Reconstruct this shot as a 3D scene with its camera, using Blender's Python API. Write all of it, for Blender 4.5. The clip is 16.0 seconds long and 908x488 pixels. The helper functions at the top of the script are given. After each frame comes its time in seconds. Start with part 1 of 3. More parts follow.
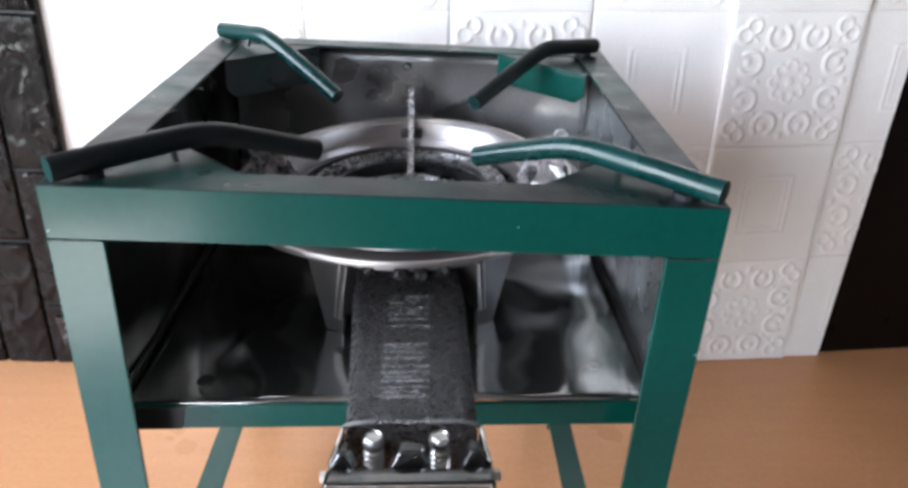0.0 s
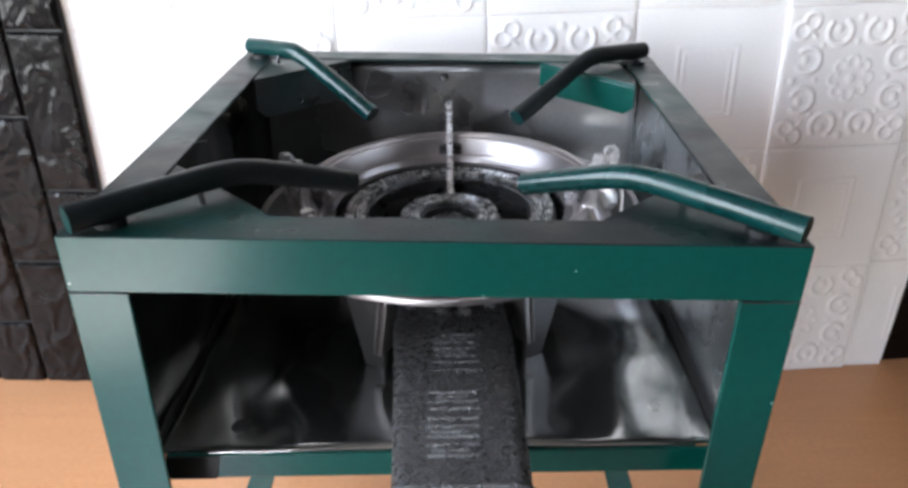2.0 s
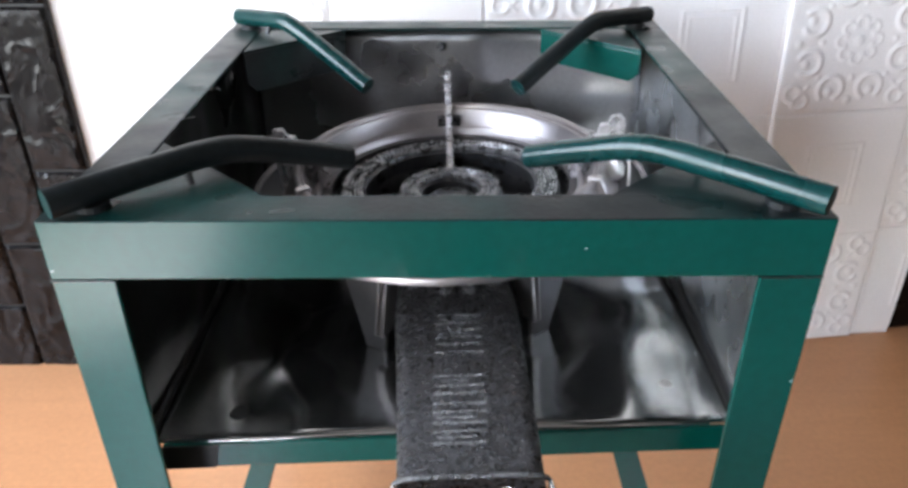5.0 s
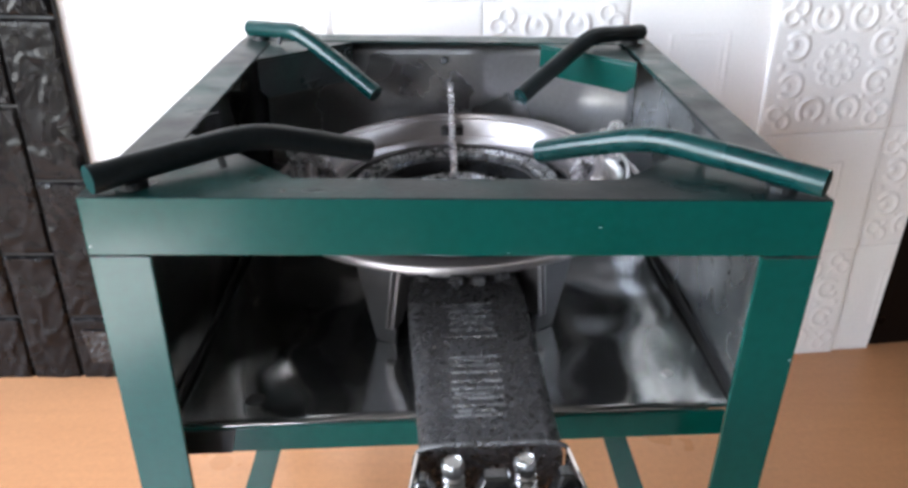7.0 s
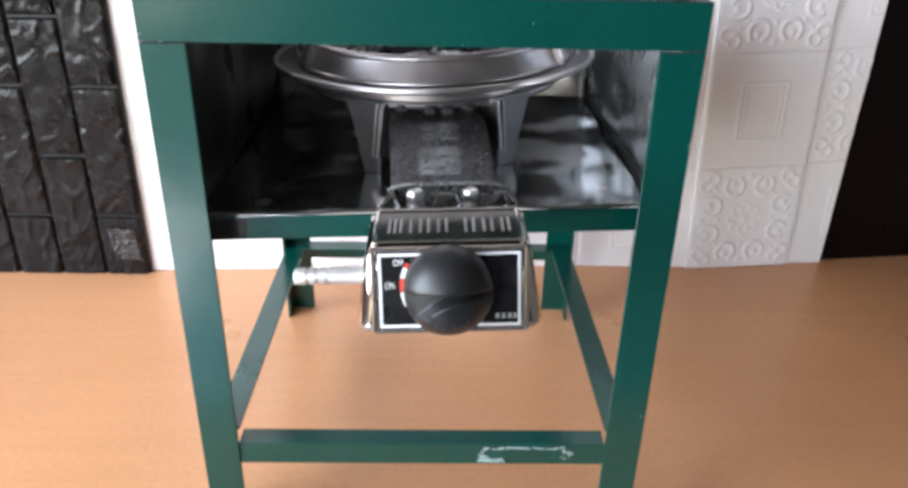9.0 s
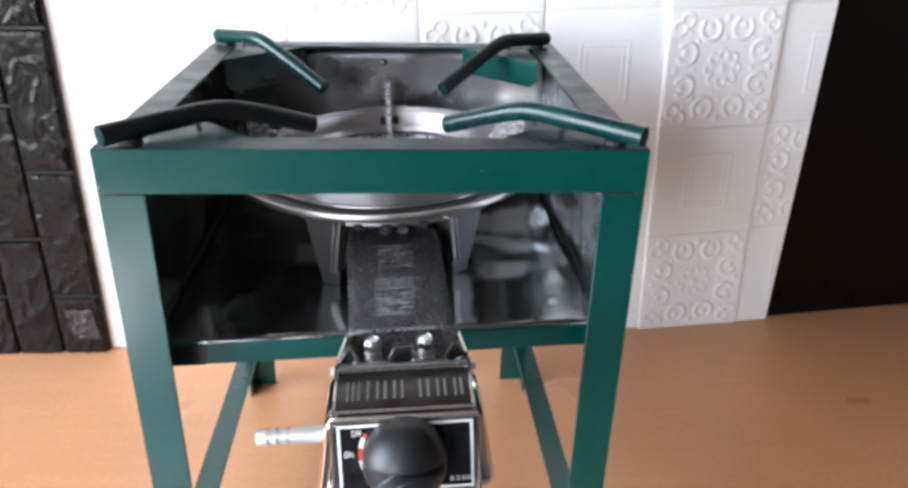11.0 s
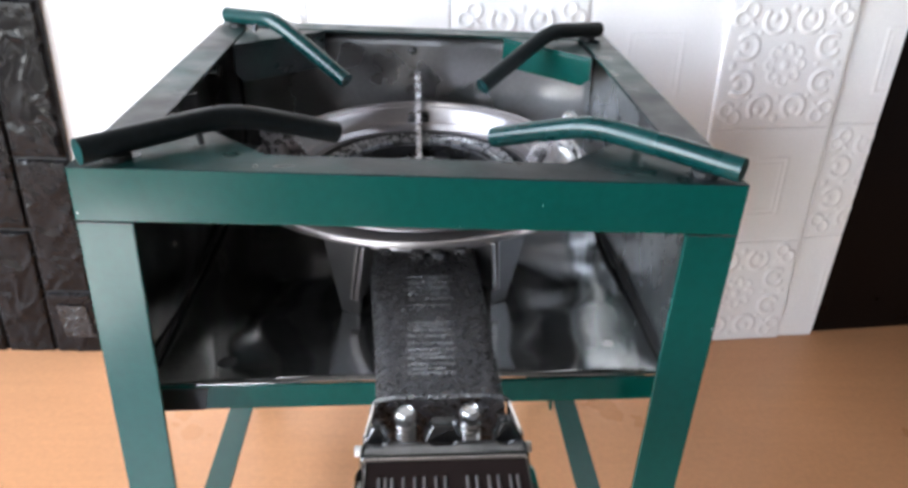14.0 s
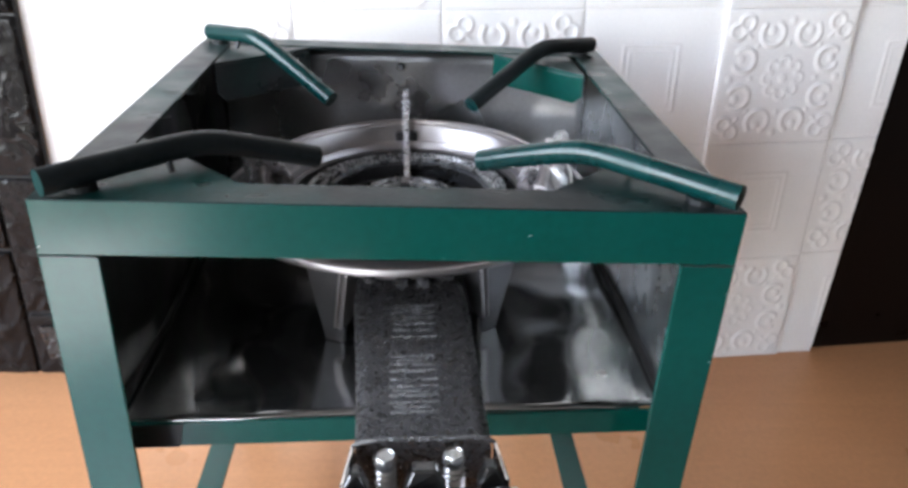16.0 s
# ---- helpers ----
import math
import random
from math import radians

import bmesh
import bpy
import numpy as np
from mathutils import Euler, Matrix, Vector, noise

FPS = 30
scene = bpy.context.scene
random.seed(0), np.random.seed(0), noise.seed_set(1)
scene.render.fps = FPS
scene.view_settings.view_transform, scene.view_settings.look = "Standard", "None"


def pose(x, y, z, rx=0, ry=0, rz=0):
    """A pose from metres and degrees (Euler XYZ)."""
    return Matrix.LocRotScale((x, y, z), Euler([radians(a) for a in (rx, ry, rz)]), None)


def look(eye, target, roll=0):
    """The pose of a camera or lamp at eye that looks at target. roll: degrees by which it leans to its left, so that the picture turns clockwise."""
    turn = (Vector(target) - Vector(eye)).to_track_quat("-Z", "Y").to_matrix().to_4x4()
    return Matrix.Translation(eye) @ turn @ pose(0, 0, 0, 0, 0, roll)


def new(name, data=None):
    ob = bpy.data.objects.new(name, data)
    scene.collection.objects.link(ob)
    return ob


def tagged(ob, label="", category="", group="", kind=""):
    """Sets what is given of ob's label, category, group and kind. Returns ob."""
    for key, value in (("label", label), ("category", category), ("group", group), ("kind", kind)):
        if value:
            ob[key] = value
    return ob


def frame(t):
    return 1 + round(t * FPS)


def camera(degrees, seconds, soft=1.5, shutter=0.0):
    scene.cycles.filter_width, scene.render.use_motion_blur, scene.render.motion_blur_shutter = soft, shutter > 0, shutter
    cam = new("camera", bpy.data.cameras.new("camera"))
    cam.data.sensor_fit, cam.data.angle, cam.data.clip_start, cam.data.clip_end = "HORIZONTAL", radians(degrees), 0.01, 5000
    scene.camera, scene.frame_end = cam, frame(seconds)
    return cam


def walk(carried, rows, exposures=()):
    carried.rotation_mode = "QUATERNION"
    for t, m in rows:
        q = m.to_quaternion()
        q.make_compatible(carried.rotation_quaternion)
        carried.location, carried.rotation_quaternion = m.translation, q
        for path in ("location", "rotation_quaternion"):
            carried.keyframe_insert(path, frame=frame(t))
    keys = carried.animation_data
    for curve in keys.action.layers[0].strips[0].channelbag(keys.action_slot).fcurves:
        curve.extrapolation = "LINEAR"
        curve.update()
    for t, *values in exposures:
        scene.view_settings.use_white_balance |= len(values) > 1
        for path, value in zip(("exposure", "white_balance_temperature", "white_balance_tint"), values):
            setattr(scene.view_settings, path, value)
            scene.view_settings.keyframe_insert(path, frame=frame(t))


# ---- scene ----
cam = camera(62.0, 16.0, soft=3.2)
PATH = [
    (0, (0.018, -0.401, 0.676), (0.107, 1.385, -0.219), 3.1),
    (0.5, (0.006, -0.379, 0.672), (0.055, 1.398, -0.244), 2.6),
    (1, (0.005, -0.36, 0.674), (0.038, 1.404, -0.267), 2.1),
    (1.5, (0.006, -0.354, 0.683), (0.044, 1.405, -0.268), 1.8),
    (2, (0.01, -0.352, 0.686), (0.011, 1.422, -0.237), 0.8),
    (2.5, (0.017, -0.343, 0.684), (-0.001, 1.424, -0.253), -0.9),
    (3, (0.006, -0.342, 0.678), (-0.023, 1.408, -0.29), -0.7),
    (3.5, (-0.004, -0.336, 0.672), (-0.026, 1.401, -0.319), -0.9),
    (4, (0.008, -0.331, 0.673), (0.012, 1.408, -0.315), -0.4),
    (6.5, (-0.006, -0.339, 0.685), (0.001, 1.401, -0.302), 0.1),
    (7, (-0.017, -0.365, 0.662), (0.049, 1.419, -0.24), 1.1),
    (7.5, (-0.014, -0.42, 0.627), (0.076, 1.364, -0.273), 1.8),
    (8, (-0.005, -0.472, 0.601), (0.053, 1.334, -0.256), 3.3),
    (8.5, (-0.001, -0.505, 0.583), (0.056, 1.283, -0.311), 2.6),
    (9, (0.009, -0.538, 0.58), (0.059, 1.257, -0.301), 1.4),
    (9.5, (0.016, -0.545, 0.601), (0.097, 1.278, -0.219), 0.9),
    (10, (0.017, -0.551, 0.635), (0.131, 1.284, -0.152), 1.0),
    (12.5, (0.003, -0.438, 0.684), (0.17, 1.308, -0.276), 2.1),
    (13, (0.001, -0.425, 0.678), (0.154, 1.329, -0.272), 2.7),
    (13.5, (-0.003, -0.418, 0.673), (0.141, 1.343, -0.263), 2.9),
    (14, (-0.008, -0.41, 0.673), (0.127, 1.361, -0.247), 3.2),
    (14.5, (-0.008, -0.404, 0.672), (0.127, 1.369, -0.243), 3.5),
    (15, (-0.012, -0.393, 0.672), (0.135, 1.375, -0.251), 3.5),
    (15.5, (-0.009, -0.389, 0.67), (0.146, 1.38, -0.25), 3.5),
    (16, (0.002, -0.384, 0.676), (0.141, 1.395, -0.226), 3.0),
]
# the phone's exposure drifts a little
EXPOSURE = [(0, 4.77), (1, 4.7), (3, 4.67), (4, 4.87), (6.5, 4.79), (7.5, 4.86), (10, 4.8), (12.5, 4.8), (13.6, 4.9), (16, 4.71)]
walk(cam, [(t, look(eye, target, roll)) for t, eye, target, roll in PATH], EXPOSURE)

# ---------------- light ----------------
world = bpy.data.worlds.new("world")
scene.world = world
world.use_nodes = True
wn = world.node_tree
sky = wn.nodes.new("ShaderNodeTexSky")
sky.sky_type, sky.sun_disc = "NISHITA", False
sky.sun_elevation, sky.sun_rotation = radians(64), radians(185)
wn.links.new(sky.outputs[0], wn.nodes["Background"].inputs[0])
wn.nodes["Background"].inputs[1].default_value = 0.05


def window_lamp(name, place, target, width, height, watts, colour):
    d = bpy.data.lights.new(name, "AREA")
    d.shape, d.size, d.size_y, d.energy, d.color = "RECTANGLE", width, height, watts, colour
    ob = new(name, d)
    ob.matrix_world = look(place, target)
    return ob


window_lamp("door_light", (-1.33, -2.57, 0.9), (-1.33, 0, 0.9), 0.75, 1.0, 1.35, (0.89, 0.94, 1.0))
window_lamp("window_light", (-1.72, -0.75, 1.025), (0, -0.75, 1.025), 1.7, 1.65, 3.9, (0.89, 0.94, 1.0))

# sunlight through the doorway falls on the floor just inside it
sun_data = bpy.data.lights.new("sun", "SUN")
sun_data.energy, sun_data.angle, sun_data.color = 5.0, radians(0.5), (1.0, 0.975, 0.95)
sun = new("sun", sun_data)
sun.matrix_world = look((-0.4, -4.3, 9.0), (0, 0, 0))

# ---------------- materials ----------------


def mat(name, colour, rough=0.5, metal=0.0, vary=0.15, scale=20.0, grain=200.0, bump=0.1, depth=0.001,
        coat=0.0, wave=None, rough_vary=0.1, piece=0.0, spec=0.5):
    """Principled surface with variation at two scales, fine relief, and optional broad waves."""
    m = bpy.data.materials.new(name)
    m.use_nodes = True
    t = m.node_tree
    n, k = t.nodes, t.links
    b = n["Principled BSDF"]
    b.inputs["Metallic"].default_value = metal
    b.inputs["Specular IOR Level"].default_value = spec
    b.inputs["Coat Weight"].default_value = coat
    b.inputs["Coat Roughness"].default_value = 0.12
    co = n.new("ShaderNodeTexCoord")
    big = n.new("ShaderNodeTexNoise")
    big.inputs["Scale"].default_value, big.inputs["Detail"].default_value = scale, 4
    fine = n.new("ShaderNodeTexNoise")
    fine.inputs["Scale"].default_value, fine.inputs["Detail"].default_value = grain, 3
    k.new(co.outputs["Object"], big.inputs["Vector"])
    k.new(co.outputs["Object"], fine.inputs["Vector"])
    add = n.new("ShaderNodeMath")
    add.operation = "ADD"
    k.new(big.outputs["Fac"], add.inputs[0])
    k.new(fine.outputs["Fac"], add.inputs[1])
    rng = n.new("ShaderNodeMapRange")
    rng.inputs["From Min"].default_value, rng.inputs["From Max"].default_value = 0.6, 1.4
    rng.inputs["To Min"].default_value, rng.inputs["To Max"].default_value = 1 - vary, 1 + vary
    k.new(add.outputs[0], rng.inputs["Value"])
    last = rng.outputs[0]
    if piece:
        info = n.new("ShaderNodeObjectInfo")
        pr = n.new("ShaderNodeMapRange")
        pr.inputs["To Min"].default_value, pr.inputs["To Max"].default_value = 1 - piece, 1 + piece
        k.new(info.outputs["Random"], pr.inputs["Value"])
        mul = n.new("ShaderNodeMath")
        mul.operation = "MULTIPLY"
        k.new(last, mul.inputs[0])
        k.new(pr.outputs[0], mul.inputs[1])
        last = mul.outputs[0]
    vm = n.new("ShaderNodeVectorMath")
    vm.operation = "SCALE"
    vm.inputs[0].default_value = colour
    k.new(last, vm.inputs["Scale"])
    k.new(vm.outputs[0], b.inputs["Base Color"])
    rr = n.new("ShaderNodeMapRange")
    rr.inputs["From Min"].default_value, rr.inputs["From Max"].default_value = 0.3, 0.7
    rr.inputs["To Min"].default_value, rr.inputs["To Max"].default_value = max(0.02, rough - rough_vary), min(1, rough + rough_vary)
    k.new(big.outputs["Fac"], rr.inputs["Value"])
    k.new(rr.outputs[0], b.inputs["Roughness"])
    normal = None
    if wave:
        w = n.new("ShaderNodeTexNoise")
        w.inputs["Scale"].default_value, w.inputs["Detail"].default_value = wave[0], 1.5
        k.new(co.outputs["Object"], w.inputs["Vector"])
        wb = n.new("ShaderNodeBump")
        wb.inputs["Strength"].default_value, wb.inputs["Distance"].default_value = 1.0, wave[1]
        k.new(w.outputs["Fac"], wb.inputs["Height"])
        normal = wb.outputs[0]
    if bump:
        bb = n.new("ShaderNodeBump")
        bb.inputs["Strength"].default_value, bb.inputs["Distance"].default_value = bump, depth
        k.new(fine.outputs["Fac"], bb.inputs["Height"])
        if normal:
            k.new(normal, bb.inputs["Normal"])
        normal = bb.outputs[0]
    if normal:
        k.new(normal, b.inputs["Normal"])
    return m


GREEN = mat("green_enamel", (0.0003, 0.050, 0.0395), 0.23, 0.0, 0.14, 10, 160, 0.12, 0.0006, 0.15, (15, 0.0010), 0.03, 0.0, 0.5)
GREENDULL = mat("dull_green_enamel", (0.001, 0.028, 0.027), 0.28, 0.0, 0.35, 30, 200, 0.2, 0.0008, 0.2, (20, 0.001), 0.1, 0.0, 0.3)
OVERSPRAY = mat("green_enamel_dusted_black", (0.010, 0.020, 0.020), 0.36, 0.0, 0.5, 30, 260, 0.2, 0.0008, 0.0, (20, 0.001), 0.12, spec=0.36)


def overspray():
    """Green enamel under a patchy black mist."""
    n, k = OVERSPRAY.node_tree.nodes, OVERSPRAY.node_tree.links
    co, cloud, ramp = n.new("ShaderNodeTexCoord"), n.new("ShaderNodeTexNoise"), n.new("ShaderNodeValToRGB")
    cloud.inputs["Scale"].default_value, cloud.inputs["Detail"].default_value = 9.0, 5
    ramp.color_ramp.elements[0].position, ramp.color_ramp.elements[0].color = 0.42, (0.009, 0.012, 0.013, 1)
    ramp.color_ramp.elements[1].position, ramp.color_ramp.elements[1].color = 0.66, (0.002, 0.036, 0.031, 1)
    k.new(co.outputs["Object"], cloud.inputs["Vector"])
    k.new(cloud.outputs["Fac"], ramp.inputs[0])
    scale = n["Principled BSDF"].inputs["Base Color"].links[0].from_node
    k.new(ramp.outputs[0], scale.inputs[0])


overspray()
FRONTDUST = OVERSPRAY.copy()
FRONTDUST.name = "green_enamel_misted_matt"
FRONTDUST.node_tree.nodes["Principled BSDF"].inputs["Specular IOR Level"].default_value = 0.16
# side shields: one sheet metal, its shade and light put into two colours
SHADESHEET = mat("shaded_sheet_metal", (0.05, 0.05, 0.046), 0.32, 0.9, 0.35, 12, 240, 0.05, 0.0004, 0, (8, 0.02))
LITSHEET = mat("lit_sheet_metal", (0.70, 0.72, 0.73), 0.26, 0.95, 0.15, 14, 240, 0.05, 0.0004, 0, (9, 0.02))
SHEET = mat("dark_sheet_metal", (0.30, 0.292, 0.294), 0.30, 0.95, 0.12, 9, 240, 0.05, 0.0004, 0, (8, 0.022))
TRAY = mat("tray_sheet_metal", (0.50, 0.505, 0.50), 0.15, 0.97, 0.18, 12, 240, 0.05, 0.0004, 0, (6.5, 0.018), 0.06)
CAST = mat("grey_cast_iron", (0.42, 0.388, 0.386), 0.35, 0.94, 0.16, 25, 620, 0.3, 0.0004, 0, None, 0.03)
CASTSOFT = mat("dull_cast_iron", (0.16, 0.155, 0.156), 0.28, 0.9, 0.5, 90, 800, 0.8, 0.0020)
FINM = mat("rough_cast_fin", (0.56, 0.54, 0.55), 0.28, 0.9, 0.5, 150, 700, 0.5, 0.002)
BLACKGLOSS = mat("black_gloss_casting", (0.13, 0.128, 0.128), 0.16, 0.95, 0.2, 40, 500, 0.2, 0.0005)
CASTMID = mat("mid_grey_cast_iron", (0.15, 0.144, 0.148), 0.40, 0.85, 0.2, 30, 900, 0.5, 0.0006)
CASTDARK = mat("dark_cast_iron", (0.075, 0.071, 0.073), 0.29, 0.8, 0.6, 300, 680, 1.0, 0.0024, 0, None)
HEAD = mat("black_burner_iron", (0.10, 0.10, 0.104), 0.30, 0.85, 0.4, 60, 500, 0.25, 0.0005, 0, None)
TEETH = mat("worn_burner_teeth", (0.75, 0.74, 0.74), 0.28, 0.95, 0.5, 120, 700, 0.25, 0.0005)
CHROME = mat("chrome", (0.70, 0.645, 0.615), 0.06, 1.0, 0.04, 25, 300, 0.0, 0, 0, None, 0.02)
ZINC = mat("zinc", (0.70, 0.68, 0.66), 0.38, 0.75, 0.1, 60, 500, 0.1, 0.0003)
KNOB = mat("black_plastic", (0.011, 0.011, 0.012), 0.38, 0.0, 0.1, 40, 900, 0.2, 0.0002)
PLATE = mat("black_plate", (0.006, 0.006, 0.007), 0.25, 0.0, 0.1, 40, 600, 0)
WHITECAP = mat("pale_zinc", (0.80, 0.79, 0.78), 0.35, 0.3, 0.08, 60, 500, 0.1, 0.0003)
SCREW = mat("bright_zinc", (0.52, 0.51, 0.505), 0.28, 0.9, 0.1, 60, 500, 0.1, 0.0003)
NAMEPLATE = mat("dark_brown_gloss", (0.016, 0.010, 0.009), 0.08, 0.0, 0.2, 40, 400, 0.0, 0.0003)
# dark arm enamel: the shade on two arms as colour
SHADEARM = mat("shaded_enamel", (0.008, 0.011, 0.012), 0.45, 0.0, 0.4, 30, 260, 0.2, 0.0008, spec=0.25)
TAPE = mat("shiny_tape", (0.016, 0.014, 0.014), 0.26, 0.0, 0.2, 60, 400, 0.1, 0.0004, 0.0)
WHITEP = mat("white_print", (0.8, 0.8, 0.8), 0.45, 0.0, 0.03, 40, 600, 0)
REDP = mat("red_print", (0.6, 0.05, 0.03), 0.45, 0.0, 0.05, 40, 600, 0)
GREYP = mat("grey_print", (0.3, 0.3, 0.3), 0.45, 0.0, 0.05, 40, 600, 0)
BARE = mat("scraped_primer", (0.34, 0.42, 0.40), 0.5, 0.0, 0.3, 90, 400, 0.3, 0.0004)
BLACKP = mat("black_paint", (0.012, 0.013, 0.014), 0.4, 0.0, 0.2, 60, 300, 0.1, 0.0005)
FOAM = mat("white_foam", (0.86, 0.825, 0.81), 0.5, 0.0, 0.05, 7, 300, 0.15, 0.0006, 0, (9, 0.006), 0.08, 0.02)
BRICK = mat("black_foam_brick", (0.0065, 0.0054, 0.0056), 0.24, 0.0, 0.3, 25, 260, 0.2, 0.0008, 0, (45, 0.0022), 0.10, 0.15, 0.22)
JOINT = mat("black_joint", (0.006, 0.005, 0.005), 0.6, 0.0, 0.2, 25, 200, 0.2, 0.001)
DARKPANEL = mat("dark_brown_panel", (0.0050, 0.0031, 0.0027), 0.36, 0.0, 0.25, 10, 120, 0.25, 0.001, spec=0.12)
DARKWALL = mat("dark_wall_paint", (0.035, 0.029, 0.028), 0.5, 0.0, 0.1, 3, 90, 0.2, 0.001)
DARKFLOOR = mat("polished_grey_floor", (0.26, 0.262, 0.265), 0.16, 0.0, 0.10, 5, 120, 0.05, 0.0004, 0.6, None, 0.04, 0.0, 0.8)
SOUTH = mat("grey_wall_paint", (0.075, 0.072, 0.07), 0.6, 0.0, 0.08, 3, 90, 0.2, 0.001)
ROOM = mat("room_paint", (0.12, 0.098, 0.085), 0.7, 0.0, 0.05, 3, 90, 0.2, 0.001)
CEIL = mat("ceiling_paint", (0.18, 0.165, 0.155), 0.8, 0.0, 0.04, 3, 90, 0.2, 0.001)


def wood():
    """Light oak laminate: long stretched grain along x and broad tone drift."""
    m = mat("oak_laminate", (0.61, 0.296, 0.143), 0.32, 0.0, 0.1, 4, 150, 0.05, 0.0004, 0.0, None, 0.06, 0.0, 0.4)
    t = m.node_tree
    n, k = t.nodes, t.links
    co = n.new("ShaderNodeTexCoord")
    mp = n.new("ShaderNodeMapping")
    mp.inputs["Scale"].default_value = (1.6, 26, 1)
    k.new(co.outputs["Object"], mp.inputs["Vector"])
    g = n.new("ShaderNodeTexNoise")
    g.inputs["Scale"].default_value, g.inputs["Detail"].default_value, g.inputs["Distortion"].default_value = 2.2, 6, 0.6
    k.new(mp.outputs[0], g.inputs["Vector"])
    ramp = n.new("ShaderNodeValToRGB")
    ramp.color_ramp.elements[0].position, ramp.color_ramp.elements[0].color = 0.3, (0.97, 0.963, 0.955, 1)
    ramp.color_ramp.elements[1].position, ramp.color_ramp.elements[1].color = 0.7, (1.02, 1.02, 1.02, 1)
    k.new(g.outputs["Fac"], ramp.inputs[0])
    b = n["Principled BSDF"]
    old = b.inputs["Base Color"].links[0].from_socket
    mix = n.new("ShaderNodeVectorMath")
    mix.operation = "MULTIPLY"
    k.new(old, mix.inputs[0])
    k.new(ramp.outputs[0], mix.inputs[1])
    k.new(mix.outputs[0], b.inputs["Base Color"])
    return m


WOOD = wood()

# ---------------- mesh helpers ----------------


def mesh_of(name, bm, material, smooth=False):
    me = bpy.data.meshes.new(name)
    bmesh.ops.recalc_face_normals(bm, faces=bm.faces)
    bm.to_mesh(me)
    bm.free()
    me.materials.append(material)
    if smooth:
        for p in me.polygons:
            p.use_smooth = True
        me.set_sharp_from_angle(angle=radians(38))
    return me


def part(name, bm, material, parent=None, label="", smooth=False):
    ob = new(name, mesh_of(name, bm, material, smooth))
    ob.parent = parent
    if label:
        tagged(ob, label)
    return ob


def box(x0, x1, y0, y1, z0, z1, bevel=0.0, segs=2, bm=None):
    own = bmesh.new()
    bmesh.ops.create_cube(own, size=1)
    for v in own.verts:
        v.co = Vector(((x0 + x1) / 2 + v.co.x * (x1 - x0), (y0 + y1) / 2 + v.co.y * (y1 - y0), (z0 + z1) / 2 + v.co.z * (z1 - z0)))
    if bevel:
        bmesh.ops.bevel(own, geom=own.edges[:], offset=bevel, segments=segs, profile=0.5, affect="EDGES")
    return join(bm, own)


def join(bm, own):
    if bm is None:
        return own
    tmp = bpy.data.meshes.new("tmp")
    own.to_mesh(tmp)
    own.free()
    bm.from_mesh(tmp)
    bpy.data.meshes.remove(tmp)
    return bm


def prism(points, direction, bevel=0.0, bm=None):
    """Extrude a planar polygon."""
    own = bmesh.new()
    a = [own.verts.new(p) for p in points]
    f = own.faces.new(a)
    r = bmesh.ops.extrude_face_region(own, geom=[f])
    for v in r["geom"]:
        if isinstance(v, bmesh.types.BMVert):
            v.co += Vector(direction)
    bmesh.ops.recalc_face_normals(own, faces=own.faces)
    if bevel:
        bmesh.ops.bevel(own, geom=own.edges[:], offset=bevel, segments=2, profile=0.5, affect="EDGES")
    return join(bm, own)


def angle_bar(p0, p1, da, wa, db, wb, t=0.003, bevel=0.0007):
    """A steel angle: outer edge p0 to p1, one flange along da, the other along db."""
    p0, p1, da, db = Vector(p0), Vector(p1), Vector(da), Vector(db)
    pts = [p0, p0 + da * wa, p0 + da * wa + db * t, p0 + da * t + db * t, p0 + da * t + db * wb, p0 + db * wb]
    return prism(pts, p1 - p0, bevel)


def lathe(profile, centre, segs=64, bm=None, closed=True):
    """Turn (r, z) pairs about a vertical axis through centre."""
    own = bmesh.new()
    rings = []
    for r, z in profile:
        rings.append([own.verts.new((centre[0] + r * math.cos(2 * math.pi * i / segs), centre[1] + r * math.sin(2 * math.pi * i / segs), z)) for i in range(segs)])
    pairs = list(zip(rings, rings[1:])) + ([(rings[-1], rings[0])] if closed else [])
    for a, b in pairs:
        for i in range(segs):
            j = (i + 1) % segs
            own.faces.new((a[i], a[j], b[j], b[i]))
    return join(bm, own)


def tube(points, radius, segs=12, bm=None, flat=1.0):
    """A capped round bar along points; flat squashes it along z."""
    own = bmesh.new()
    pts = [Vector(p) for p in points]
    rings = []
    for i, p in enumerate(pts):
        d = (pts[min(i + 1, len(pts) - 1)] - pts[max(i - 1, 0)]).normalized()
        up = Vector((0, 0, 1)) if abs(d.z) < 0.9 else Vector((0, 1, 0))
        s = d.cross(up).normalized()
        u = s.cross(d)
        rings.append([own.verts.new(p + radius * (math.cos(2 * math.pi * k / segs) * s + flat * math.sin(2 * math.pi * k / segs) * u)) for k in range(segs)])
    for a, b in zip(rings, rings[1:]):
        for k in range(segs):
            own.faces.new((a[k], a[(k + 1) % segs], b[(k + 1) % segs], b[k]))
    own.faces.new(rings[0])
    own.faces.new(rings[-1][::-1])
    return join(bm, own)


